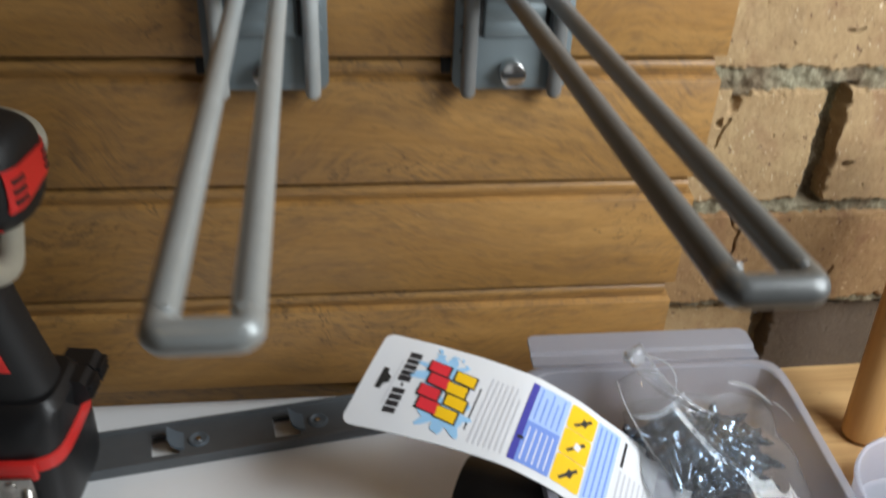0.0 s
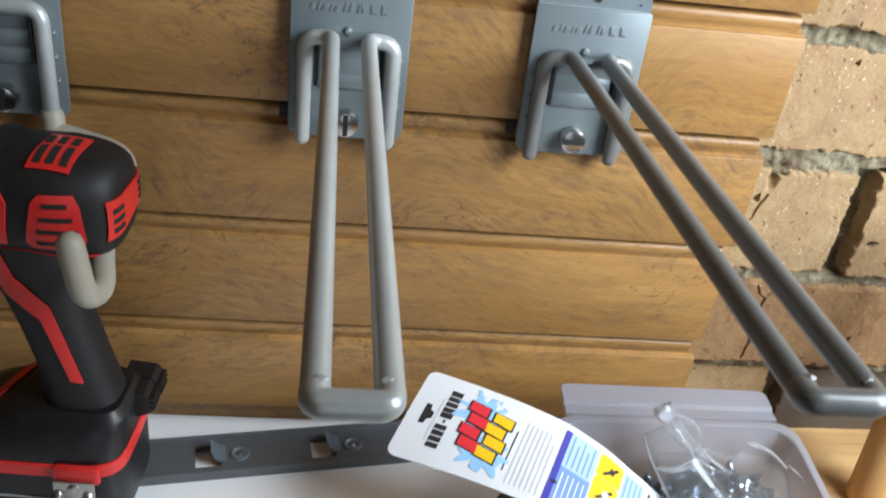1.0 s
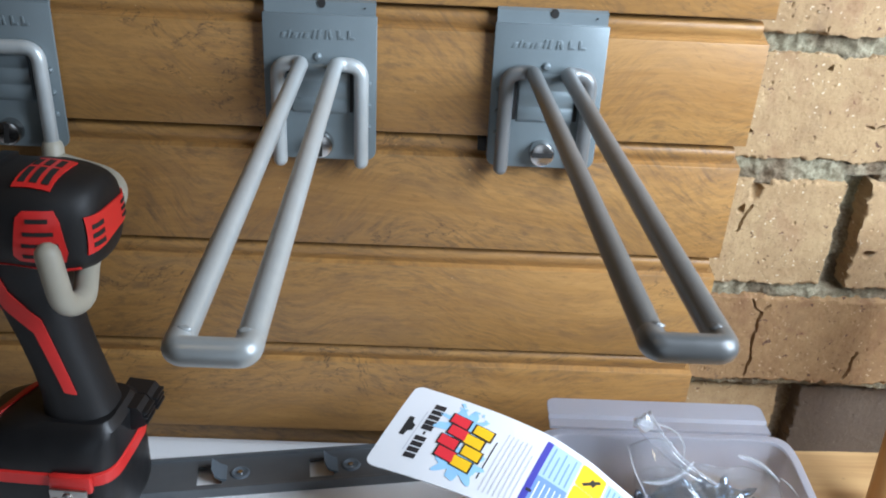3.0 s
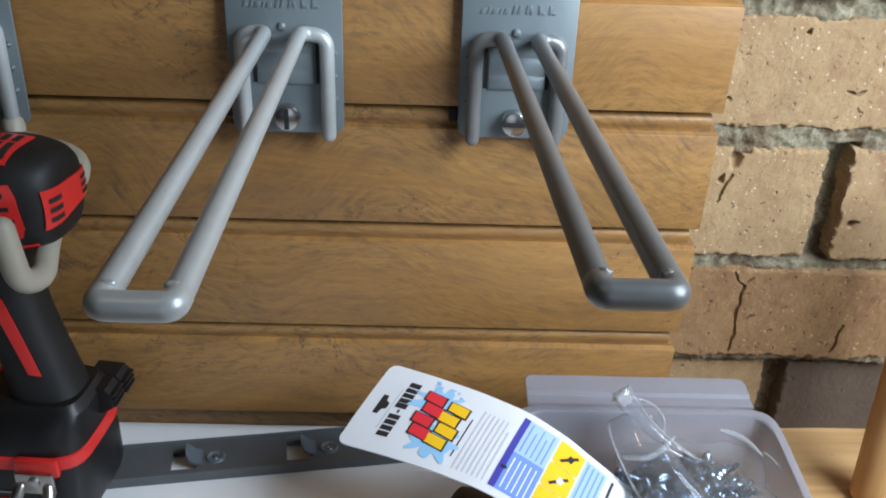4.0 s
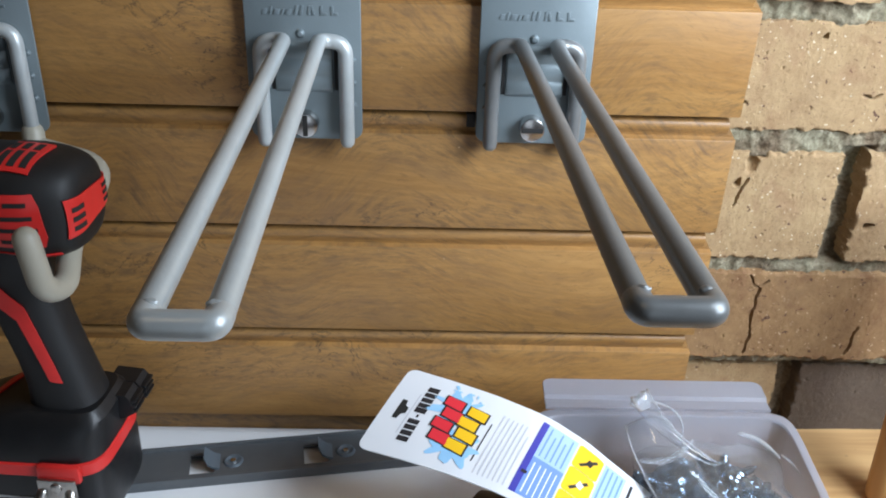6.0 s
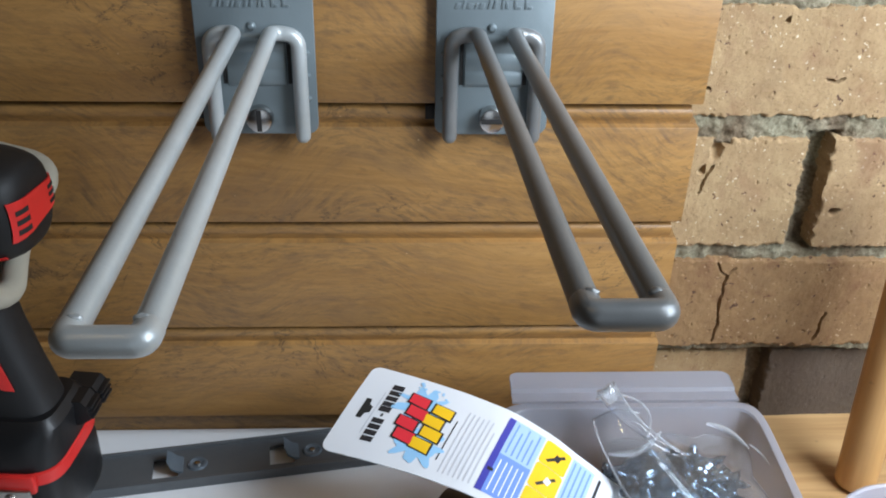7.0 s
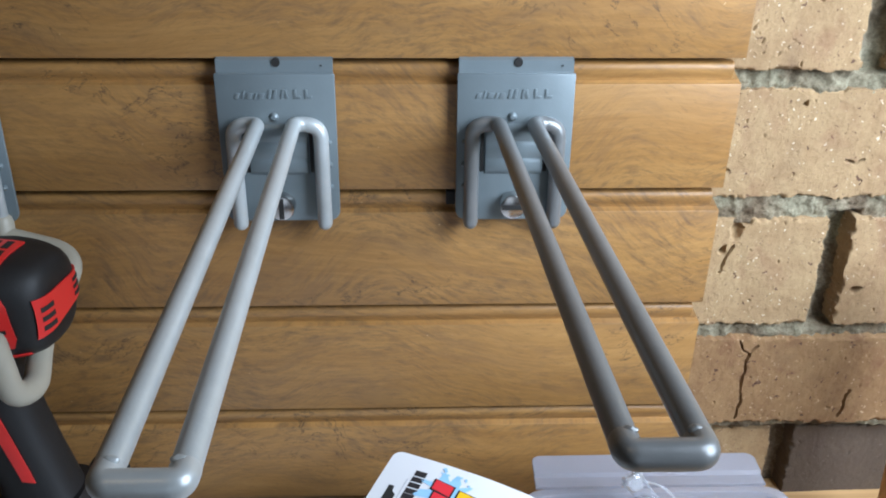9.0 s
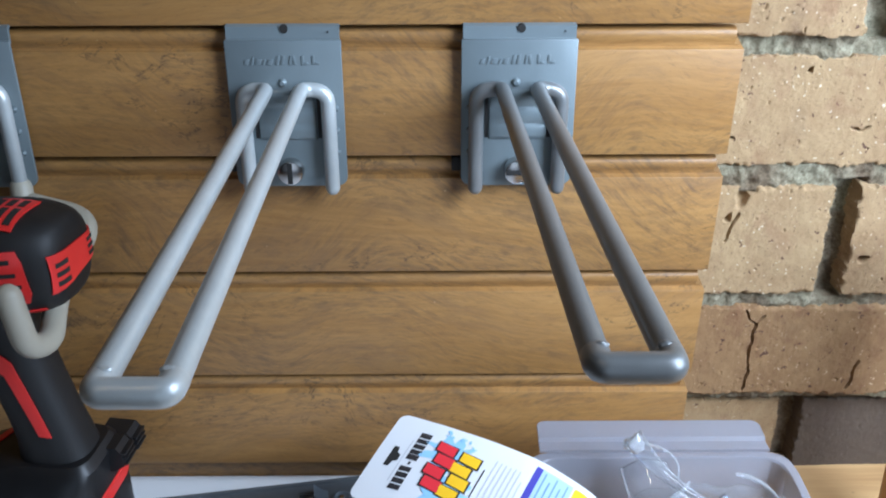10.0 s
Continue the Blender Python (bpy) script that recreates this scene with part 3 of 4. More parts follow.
def skin_patch(tree, outline, axis, sign, lift, thick, cell=0.0016):
    """A plate of that outline laid on a skin, seen along x, y or z, and lifted off it."""
    us, vs = [p[0] for p in outline], [p[1] for p in outline]
    bm = bmesh.new()
    bm.faces.new([bm.verts.new((u, v, 0)) for u, v in outline])
    for lo, hi, no in ((min(us), max(us), (1, 0, 0)), (min(vs), max(vs), (0, 1, 0))):
        k = lo + cell
        while k < hi - 0.0003:
            bmesh.ops.bisect_plane(bm, geom=bm.verts[:] + bm.edges[:] + bm.faces[:], plane_co=(k * no[0], k * no[1], 0), plane_no=no)
            k += cell
    top = {}
    for v in bm.verts:
        u, w = v.co.x, v.co.y
        if axis == "x":
            start, way = Vector((sign * 0.5, u, w)), Vector((-sign, 0, 0))
        elif axis == "y":
            start, way = Vector((u, sign * 0.5, w)), Vector((0, -sign, 0))
        else:
            start, way = Vector((u, w, sign * 0.5 + 1.1)), Vector((0, 0, -sign))
        hit, no, _, _ = tree.ray_cast(start, way)
        if hit is None:
            hit, no, _, _ = tree.find_nearest(start + way * 0.45)
        if no.dot(way) > 0:
            no = -no
        v.co = hit + no * lift
        top[v] = no
    flat = bm.faces[:]
    ex = bmesh.ops.extrude_face_region(bm, geom=flat)
    moved = [g for g in ex["geom"] if isinstance(g, bmesh.types.BMVert)]
    for v in moved:
        _, no, _, _ = tree.find_nearest(v.co)
        d = (v.co - tree.find_nearest(v.co)[0])
        v.co += (d.normalized() if d.length > 1e-6 else no) * thick
    return bm


BODY_Z = 1.1265
body_bm = loft([ring_x(x, BODY_Z + dz, 0.0315 * s, 0.0262 * t, 2.8) for x, s, t, dz in (
    (-0.128, 0.42, 0.46, 0.002), (-0.122, 0.52, 0.56, 0.002), (-0.098, 0.74, 0.76, 0.001), (-0.090, 0.90, 0.92, 0), (-0.078, 0.97, 0.98, 0), (-0.060, 0.97, 0.99, 0),
    (-0.046, 0.97, 0.985, 0), (-0.042, 0.985, 0.99, 0), (-0.028, 1.0, 1.02, -0.0005), (-0.020, 0.975, 1.04, -0.0016), (-0.0145, 0.93, 1.02, -0.0019), (-0.009, 0.865, 0.975, -0.0019), (-0.0045, 0.79, 0.91, -0.0018), (-0.0010, 0.69, 0.82, -0.0016), (0.0010, 0.56, 0.69, -0.0013), (0.0018, 0.42, 0.52, -0.001))])
tree = hull(body_bm)
body = part("motor_housing", body_bm, RUBBER, driver, "black rubber-coated motor housing")
part("anvil", loft([ring_x(x, BODY_Z + 0.002, r, r, 2) for x, r in ((-0.158, 0.006), (-0.155, 0.0085), (-0.138, 0.0085), (-0.136, 0.011), (-0.128, 0.012))]), STEEL, driver)


def vent(outline, axis, sign, slots, lift=0.0003, thick=0.0009):
    v = part("vent", skin_patch(tree, outline, axis, sign, lift, thick), RED, body, "red slotted cooling vent")
    for s in slots:
        part("slot", skin_patch(tree, s, axis, sign, lift + thick + 0.00025, 0.0002), DARK, v)
    return v


def bar(u0, u1, v0, v1, lean=0.0):
    return [(u0, v0), (u1, v0), (u1 + lean, v1), (u0 + lean, v1)]


# side vent, with four louvres
side = [(-0.0345, 1.1115), (-0.0120, 1.1115), (-0.0100, 1.1165), (-0.0118, 1.1335), (-0.0145, 1.1395), (-0.0290, 1.1395), (-0.0325, 1.1360), (-0.0370, 1.1150)]
vent(side, "y", -1, [bar(-0.0275, -0.0170, 1.1335, 1.1358), bar(-0.0295, -0.0150, 1.1268, 1.1290), bar(-0.0310, -0.0135, 1.1205, 1.1226), bar(-0.0318, -0.0135, 1.1143, 1.1163)])
# tail vent
tail = [(-0.0222, 1.1138), (0.0225, 1.1188), (0.0225, 1.1325), (-0.0222, 1.1345)]
vent(tail, "x", 1, [bar(-0.0200, -0.0115, z, z + 0.0026, 0.0) for z in (1.1172, 1.1222, 1.1272)] + [bar(0.0110, 0.0190, z, z + 0.002, 0.0) for z in (1.1203, 1.1243, 1.1283)])
# top vent
top = [(-0.0370, -0.0220), (-0.0175, -0.0220), (-0.0155, 0.0070), (-0.0350, 0.0070)]
vent(top, "z", 1, [bar(x, x + 0.0034, y, y + d) for x in (-0.0345, -0.0285, -0.0225) for y, d in ((-0.0195, 0.0135), (-0.0035, 0.0080))])
# red side badge with a plain pale stroke
badge = [(-0.0820, 1.1115), (-0.0470, 1.1115), (-0.0440, 1.1340), (-0.0470, 1.1395), (-0.0820, 1.1395)]
part("badge", skin_patch(tree, badge, "y", -1, 0.0003, 0.0009), RED, body, "red side panel with a pale worn mark")
part("badge_mark", skin_patch(tree, bar(-0.0660, -0.0510, 1.1205, 1.1240, 0.002), "y", -1, 0.0016, 0.0002), simple("worn_pale_print", (0.52, 0.22, 0.21), 0.4), body, "worn pale print")
part("rib_top", skin_patch(tree, bar(-0.0600, -0.0520, -0.0240, 0.016), "z", 1, 0.0, 0.0022), BLACK, body)
part("parting_line", skin_patch(tree, bar(-0.0850, -0.0080, 1.1040, 1.1056), "y", -1, 0.0003, 0.0007), RED, body, "thin red parting line")

handle_bm = loft([ring_z(z, cx, hx, hy, 2.6) for z, cx, hx, hy in (
    (1.112, -0.050, 0.034, 0.0215), (1.100, -0.051, 0.030, 0.0200), (1.085, -0.0485, 0.0235, 0.0180), (1.070, -0.0450, 0.0200, 0.0172), (1.050, -0.0400, 0.0186, 0.0170), (1.030, -0.0350, 0.0184, 0.0170), (1.014, -0.0315, 0.0192, 0.0176), (1.000, -0.0300, 0.0212, 0.0190), (0.990, -0.0300, 0.0260, 0.0220))])
htree = hull(handle_bm)
grip = part("grip", handle_bm, RUBBER, driver, "black rubber pistol grip")
flash = [(-0.074, 1.101), (-0.0560, 1.101), (-0.0520, 1.085), (-0.0370, 1.068), (-0.0240, 1.0195), (-0.0305, 1.0210), (-0.0420, 1.060), (-0.0570, 1.074), (-0.0630, 1.088), (-0.0740, 1.088)]
part("grip_flash", skin_patch(htree, flash, "y", -1, 0.0003, 0.0008), RED, grip, "red flash down the grip")
part("grip_flash", skin_patch(htree, flash, "y", 1, 0.0003, 0.0008), RED, grip, "red flash down the grip")
part("trigger", loft([ring_z(z, cx, 0.008, 0.008, 2.4) for z, cx in ((1.099, -0.078), (1.088, -0.076), (1.076, -0.068), (1.066, -0.060))]), RED, driver, "red trigger")
foot_rings = [(1.002, -0.0320, 0.0250, 0.0215), (0.997, -0.0380, 0.0350, 0.0265), (0.988, -0.0480, 0.0440, 0.0315), (0.978, -0.0525, 0.0485, 0.0338), (0.972, -0.0530, 0.0490, 0.0342)]
foot_bm = loft([ring_z(z, cx, hx, hy, 5) for z, cx, hx, hy in foot_rings])
ftree = hull(foot_bm)
foot = part("foot", foot_bm, BLACK, driver, "black nylon foot above the battery")
part("foot_stripe", skin_patch(ftree, [(-0.0870, -0.0325), (-0.0795, -0.0325), (-0.0830, -0.0220), (-0.0610, 0.0250), (-0.0670, 0.0250), (-0.0905, -0.0220)], "z", 1, 0.0003, 0.0007), RED, foot, "red stripe across the foot")
part("foot_trim", loft([ring_z(z, -0.0530, 0.0490 + g, 0.0342 + g, 5) for z, g in ((0.9752, 0.0002), (0.9744, 0.0011), (0.9672, 0.0013), (0.9662, 0.0003))]), RED, driver, "red trim line round the foot")
battery = part("battery", loft([ring_z(z, -0.0530, hx, hy, 5) for z, hx, hy in ((0.9680, 0.0490, 0.0342), (0.9600, 0.0500, 0.0352), (0.9350, 0.0500, 0.0352), (0.9290, 0.0485, 0.0336), (0.9270, 0.0455, 0.0305))]), BLACK, driver, "black rechargeable battery pack")
for y, up in ((0.0090, 0.0), (0.0255, -0.0012)):
    # angular release latches that stand off the back of the foot
    wedge = [(-0.0150, 0.9800), (-0.0010, 0.9825), (0.0050, 0.9860), (0.0040, 0.9945), (0.0010, 0.9985), (-0.0150, 0.9995)]
    part("release_tab", loft([[(u, yy, v + up) for u, v in wedge] for yy in (y - 0.0072, y + 0.0072)]), BLACK, battery, smooth=False)
    for k in range(3):
        part("tab_ridge", box(0.0030, 0.0066, y - 0.0066, y + 0.0066, 0.9862 + up + 0.0036 * k, 0.9880 + up + 0.0036 * k, 0.0004), BLACK, battery)
part("battery_print", box(-0.088, -0.042, -0.0358, -0.0350, 0.950, 0.9512), simple("grey_print", (0.35, 0.35, 0.35), 0.5), battery)
part("battery_stripe", box(-0.090, -0.040, -0.0358, -0.0350, 0.9445, 0.9462), RED, battery)
# raised red mount and steel belt clip on the near side
part("clip_mount", box(-0.0390, -0.0130, -0.0385, -0.0330, 0.9640, 0.9770, 0.0030), RED, driver, "raised red clip mount")
clip = part("belt_clip", box(-0.0435, -0.0215, -0.0406, -0.0383, 0.9550, 0.9690, 0.0008), STEEL, driver, "worn steel belt clip", at=pose(0.006, 0, 0))
loop = [(-0.0410, -0.0400, 0.960), (-0.0440, -0.0480, 0.950), (-0.0460, -0.0490, 0.932), (-0.0200, -0.0490, 0.932), (-0.0225, -0.0480, 0.950), (-0.0250, -0.0400, 0.960)]
part("clip_loop", tube(fillet(loop, 0.008, 6), 0.0033, 12), STEEL, clip)
part("clip_screw", stand(loft([[(x - 0.0325, y + 0.9640, z) for x, y in squircle(0, 0, r, r, 2, 18)] for z, r in ((0.0400, 0.0034), (0.0420, 0.0034), (0.0426, 0.0026))])), STEEL, clip)

# ---- steel mounting rail on the white board ----
rail = thing("mounting_rail", "dark grey punched steel mounting rail lying on the white board", "rail", pose(0.0, 0.0, ON_BOARD) @ pose(0.004, -0.0255, 0, 0, 0, 9.3))
X0, X1, HW = -0.34, 0.135, 0.0165
HOLES = [-0.044 + 0.0757 * k for k in range(-3, 3)]
bm = bmesh.new()
xs = sorted([X0, X1] + [h for h in HOLES] + [h + 0.0165 for h in HOLES])
ys = [-HW, -0.0105, 0.0085, HW]
grid = {}
for i, x in enumerate(xs):
    for j, y in enumerate(ys):
        grid[i, j] = bm.verts.new((x, y, 0.0052))
for i in range(len(xs) - 1):
    for j in range(3):
        if j == 1 and any(abs(xs[i] - h) < 1e-6 for h in HOLES):
            continue
        bm.faces.new((grid[i, j], grid[i + 1, j], grid[i + 1, j + 1], grid[i, j + 1]))
ex = bmesh.ops.extrude_face_region(bm, geom=bm.faces[:])
bmesh.ops.translate(bm, vec=(0, 0, -0.0018), verts=[g for g in ex["geom"] if isinstance(g, bmesh.types.BMVert)])
part("web", bm, RAIL, rail, smooth=False)
for sy in (-1, 1):
    part("flange", box(X0, X1, sy * HW - 0.0012, sy * HW + 0.0012, 0.0, 0.0075, 0.0006), RAIL, rail)
for h in HOLES:
    # a tongue bent up out of the slot, and a screw boss beside it
    tongue = loft([[(h + 0.0165 + dx, y0, z0) for y0, z0 in ((-0.0085 * s, 0.0045 + up), (0.0075 * s, 0.0045 + up), (0.0075 * s, 0.0062 + up), (-0.0085 * s, 0.0062 + up))] for dx, s, up in ((0.003, 0.9, 0.0), (-0.001, 0.95, 0.0014), (-0.0045, 1.0, 0.0045), (-0.0065, 0.7, 0.0082))])
    part("tongue", tongue, TAB, rail, "slate-blue tongue bent out of its slot")
    boss = part("boss", loft([[(h + 0.0285 + x, -0.001 + y, z) for x, y in squircle(0, 0, r, r, 2, 24)] for z, r in ((0.005, 0.0068), (0.0064, 0.0060), (0.0066, 0.0048), (0.0057, 0.0036))]), TAB, rail)
    part("rivet", loft([[(h + 0.0285 + x, -0.001 + y, z) for x, y in squircle(0, 0, r, r, 2, 14)] for z, r in ((0.0055, 0.0021), (0.0066, 0.0018), (0.0070, 0.0008))]), CHROME, boss, "bright rivet")

# ---- storage bin ----
bin_ob = thing("storage_bin", "milky translucent plastic storage bin holding screws, lip at its back", "storage bin", pose(0, 0, 0))
BX0, BX1, BYB, BYF, BZ = 0.184, 0.3375, -0.067, -0.225, BENCH_Z


def bin_ring(inset, z_back, z_front, n=72):
    pts = []
    cx, cy, hx, hy = (BX0 + BX1) / 2, (BYB + BYF) / 2, (BX1 - BX0) / 2 - inset, (BYB - BYF) / 2 - inset
    for x, y in squircle(cx, cy, hx, hy, 12, n):
        t = (y - BYF) / (BYB - BYF)
        pts.append((x, y, z_front + (z_back - z_front) * t))
    return pts


RB, RF = 0.9895, 0.9705
part("tub", loft([bin_ring(0.0065, BZ + 0.0005, BZ + 0.0005), bin_ring(0.0045, BZ + 0.004, BZ + 0.004), bin_ring(0.0015, RB - 0.008, RF - 0.008), bin_ring(0.0010, RB - 0.0035, RF - 0.0035), bin_ring(-0.0022, RB - 0.003, RF - 0.003), bin_ring(-0.0026, RB - 0.0005, RF - 0.0005), bin_ring(-0.0018, RB, RF),
                  bin_ring(0.0022, RB, RF), bin_ring(0.0030, RB - 0.001, RF - 0.001), bin_ring(0.0065, BZ + 0.006, BZ + 0.006), bin_ring(0.0095, BZ + 0.003, BZ + 0.003)]), MILKY, bin_ob)
# the lip that reaches back from the rim, stepped and with rounded corners
def lip_ring(z, e):
    arc = [(0.0055 * math.cos(a), 0.0055 * math.sin(a)) for a in (0, 0.4, 0.8, 1.2, math.pi / 2)]
    half = [(0.1905 + e, -0.0655, RB + z), (0.1905 + e, -0.0575, RB + z), (0.1905 + e, -0.0560, RB + z + 0.0022)]
    half += [(0.1905 + e + 0.0055 - p, -0.0405 - e - 0.0055 + q, RB + z + 0.0034) for p, q in arc]
    return half + [(0.5185 - x, y, h) for x, y, h in reversed(half)]


lip = loft([lip_ring(0.0002, 0.0005), lip_ring(0.0008, 0), lip_ring(0.0018, 0), lip_ring(0.0022, 0.0005)])
part("hanging_lip", lip, MILKY, bin_ob, "flat stepped lip with rounded corners", smooth=False)

# ---- zinc screws in the bin ----
rng = random.Random(4)


def screw_mesh():
    bm = loft([[(x, y, z) for x, y in squircle(0, 0, r, r, 2, 14)] for z, r in ((0.0, 0.0016), (0.0006, 0.0042), (0.0016, 0.0046), (0.0028, 0.0040), (0.0034, 0.0022))])
    rings = []
    for i in range(17):
        z = -i * 0.00082
        r = (0.0021 if i % 2 else 0.0015) * (1 if i < 13 else 1 - (i - 12) * 0.21)
        rings.append([(x, y, z) for x, y in squircle(0, 0, max(r, 0.0002), max(r, 0.0002), 2, 10)])
    loft(rings, bm)
    return bm


first = tagged(part("screw", screw_mesh(), ZINC), "bright zinc-plated screw lying in the heap in the bin", "screw", "screws in the bin")
for i in range(280):
    a, q = rng.uniform(0, 2 * math.pi), rng.random() ** 0.5
    x, y = 0.2810 + 0.038 * q * math.cos(a), -0.1015 + 0.022 * q * math.sin(a)
    z = BZ + 0.0145 + rng.random() ** 0.35 * 0.053 * (1 - q * q * 0.35) * (1 + (y + 0.100) * 4)
    m = pose(x, y, z, rng.uniform(-110, 110), rng.uniform(-110, 110), rng.uniform(0, 360)) @ Matrix.Scale(1.16, 4)
    if i == 0:
        first.matrix_basis = m
    else:
        copy_thing(first, m)

# ---- clear clamshell over the screws ----
shell = thing("clear_clamshell", "crumpled clear plastic blister lying open over the screws", "packaging", pose(0, 0, 0))


def sheet(fun, nu, nv, thick):
    bm = bmesh.new()
    g = [[bm.verts.new(fun(i / nu, j / nv)) for j in range(nv + 1)] for i in range(nu + 1)]
    for i in range(nu):
        for j in range(nv):
            bm.faces.new((g[i][j], g[i + 1][j], g[i + 1][j + 1], g[i][j + 1]))
    bm.normal_update()
    bmesh.ops.solidify(bm, geom=bm.faces[:], thickness=thick)
    return bm


def dome_point(u, v):
    x = 0.243 + 0.084 * u
    y = -0.0795 - 0.072 * v
    bulge = math.sin(math.pi * min(1, max(0, u))) ** 0.6 * math.sin(math.pi * (0.12 + 0.8 * v)) ** 0.7
    z = 0.966 + 0.016 * bulge + 0.006 * u - 0.008 * v + 0.0020 * noise.noise((x * 45, y * 45, 3))
    x += 0.004 * noise.noise((v * 4, 2, u * 3))
    y += 0.008 * noise.noise((u * 4, 5, v * 2)) - 0.010 * (u - 0.5) ** 2
    return (x, y, z)


part("blister", sheet(dome_point, 34, 26, 0.0005), CLEAR, shell)


# the flap folded into a channel, wide at its square tip and narrow below
def flap_point(u, v):
    p = Vector((0.2395, -0.0880, 1.0160)).lerp(Vector((0.2870, -0.1010, 0.9780)), u) + Vector((-0.003, 0, -0.003)) * math.sin(math.pi * u)
    half = 0.0062 - 0.0058 * u ** 0.8 + 0.0012 * u
    a = (v - 0.5) * 2
    return p + Vector((0.72, 0.25, 0.62)) * half * a + Vector((-0.15, -0.55, 0.55)) * (0.0040 * (1 - a * a))


part("folded_flap", sheet(flap_point, 18, 10, 0.0006), CLEAR, shell, "clear folded flap standing up like a stem")
part("rolled_edge", tube([flap_point(i / 14, 1.0) for i in range(15)], 0.0006, 8), CLEAR_EDGE, shell)
part("flap_tip", tube([flap_point(0.0, i / 8) for i in range(9)], 0.0011, 10), CLEAR, shell)


def wing_point(u, v):
    p = Vector((0.2365, -0.0810, 0.990)).lerp(Vector((0.262, -0.0835, 0.996)), v)
    p += Vector((0.021 + 0.012 * v, -0.046, -0.030)) * u
    return p + Vector((-0.004, 0.001, 0.001)) * math.sin(math.pi * u) + Vector((0.0015, 0.001, 0.002)) * noise.noise((u * 2, v * 2, 1)) + Vector((0, 0, 0.005)) * math.sin(math.pi * v)


part("side_wing", sheet(wing_point, 16, 12, 0.0005), CLEAR, shell)
part("rolled_edge", tube([wing_point(i / 14, 0.0) for i in range(15)], 0.0007, 8), CLEAR_EDGE, shell)
part("rolled_edge", tube([wing_point(0.0, i / 12) for i in range(13)], 0.0005, 8), CLEAR, shell)
# thick moulded beads of the blister, tapered to their ends
def bead_line(p0, p1, sag, thick, n=14):
    a, b = Vector(p0), Vector(p1)
    pts = [a.lerp(b, i / n) + Vector(sag) * math.sin(math.pi * i / n) for i in range(n + 1)]
    rad = [thick * (0.25 + 0.75 * math.sin(math.pi * min(1.0, 0.12 + 0.88 * i / n)) ** 0.7) for i in range(n + 1)]
    return tube(pts, rad, 12)


part("rolled_edge", bead_line((0.2445, -0.0960, 0.9770), (0.2760, -0.0850, 0.9835), (0.002, -0.004, -0.0025), 0.0021), CLEAR_EDGE, shell)
part("rolled_edge", bead_line((0.3050, -0.0800, 0.9850), (0.3250, -0.0960, 0.9800), (0.001, 0.003, 0.0010), 0.0017), CLEAR_EDGE, shell)
part("rolled_edge", bead_line((0.3260, -0.0950, 0.9815), (0.3330, -0.1080, 0.9780), (0.001, 0.001, 0.0), 0.0007), CLEAR_EDGE, shell)
# the wide lobe beside the stem
lobe = [(0.2450 + 0.022 * math.sin(1.9 * t), -0.0860 - 0.006 * t, 1.0120 - 0.027 * t * t) for t in (i / 16 for i in range(17))]
part("rolled_edge", tube(lobe, 0.0007, 8), CLEAR_EDGE, shell)
# the square hollow knob at the stem's tip
knob = loft([[(x, y, z) for x, y in squircle(0, 0, r, r * 0.8, 4, 20)] for z, r in ((-0.006, 0.0034), (-0.003, 0.0046), (0.0015, 0.0050), (0.0030, 0.0044), (0.0032, 0.0028), (0.0010, 0.0024))])
part("knob", knob, CLEAR_EDGE, shell, "clear square knob at the stem's tip", at=pose(0.2400, -0.0885, 1.0150, -35, -20, 20))

# ---- hang card ----
card = thing("hang_card", "white printed product hang card bent across the bin", "packaging card", pose(0, 0, 0))
CL = Vector((0.0785, -0.1000))
ALONG = Vector((0.8993, -0.4373))
ACROSS = Vector((0.4373, 0.8993))
CW, CLEN = 0.0775, 0.198
TRUE_W = 0.0680
BEND = [(0.0, 0.9867), (0.03, 0.9890), (0.06, 0.9900), (0.09, 0.9885), (0.12, 0.9805), (0.15, 0.9660), (0.198, 0.9410)]


def card_height(s):
    for (a, za), (b, zb) in zip(BEND, BEND[1:]):
        if s <= b:
            t = (s - a) / (b - a)
            return za + (zb - za) * t
    return BEND[-1][1]


def on_card(s, w, lift=0.0):
    """The place on the bent card: s along it from the hole's end, w across it."""
    f = w / CW
    p = CL + ALONG * (s - 0.10 * max(0.0, s - 0.10)) + ACROSS * (f * TRUE_W)
    z = (card_height(s - 0.006) + card_height(s) + card_height(min(s + 0.006, CLEN))) / 3
    return Vector((p.x, p.y, z + (0.0123 - 0.0077 * min(s / 0.1, 1.3)) * f + lift + 0.0010 * math.sin(f * math.pi)))


def card_patch(outline, lift, thick=0.00005, cell=0.006):
    bm = bmesh.new()
    bm.faces.new([bm.verts.new((s, w, 0)) for s, w in outline])
    for axis, no in ((0, (1, 0, 0)), (1, (0, 1, 0))):
        lo, hi = min(p[axis] for p in outline), max(p[axis] for p in outline)
        k = math.ceil(lo / cell) * cell
        while k < hi - 1e-5:
            if k > lo + 1e-5:
                bmesh.ops.bisect_plane(bm, geom=bm.verts[:] + bm.edges[:] + bm.faces[:], plane_co=(k * no[0], k * no[1], 0), plane_no=no)
            k += cell
    ex = bmesh.ops.extrude_face_region(bm, geom=bm.faces[:])
    upper = {g for g in ex["geom"] if isinstance(g, bmesh.types.BMVert)}
    for v in bm.verts:
        v.co = on_card(v.co.x, v.co.y, lift + (thick if v in upper else 0))
    return bm


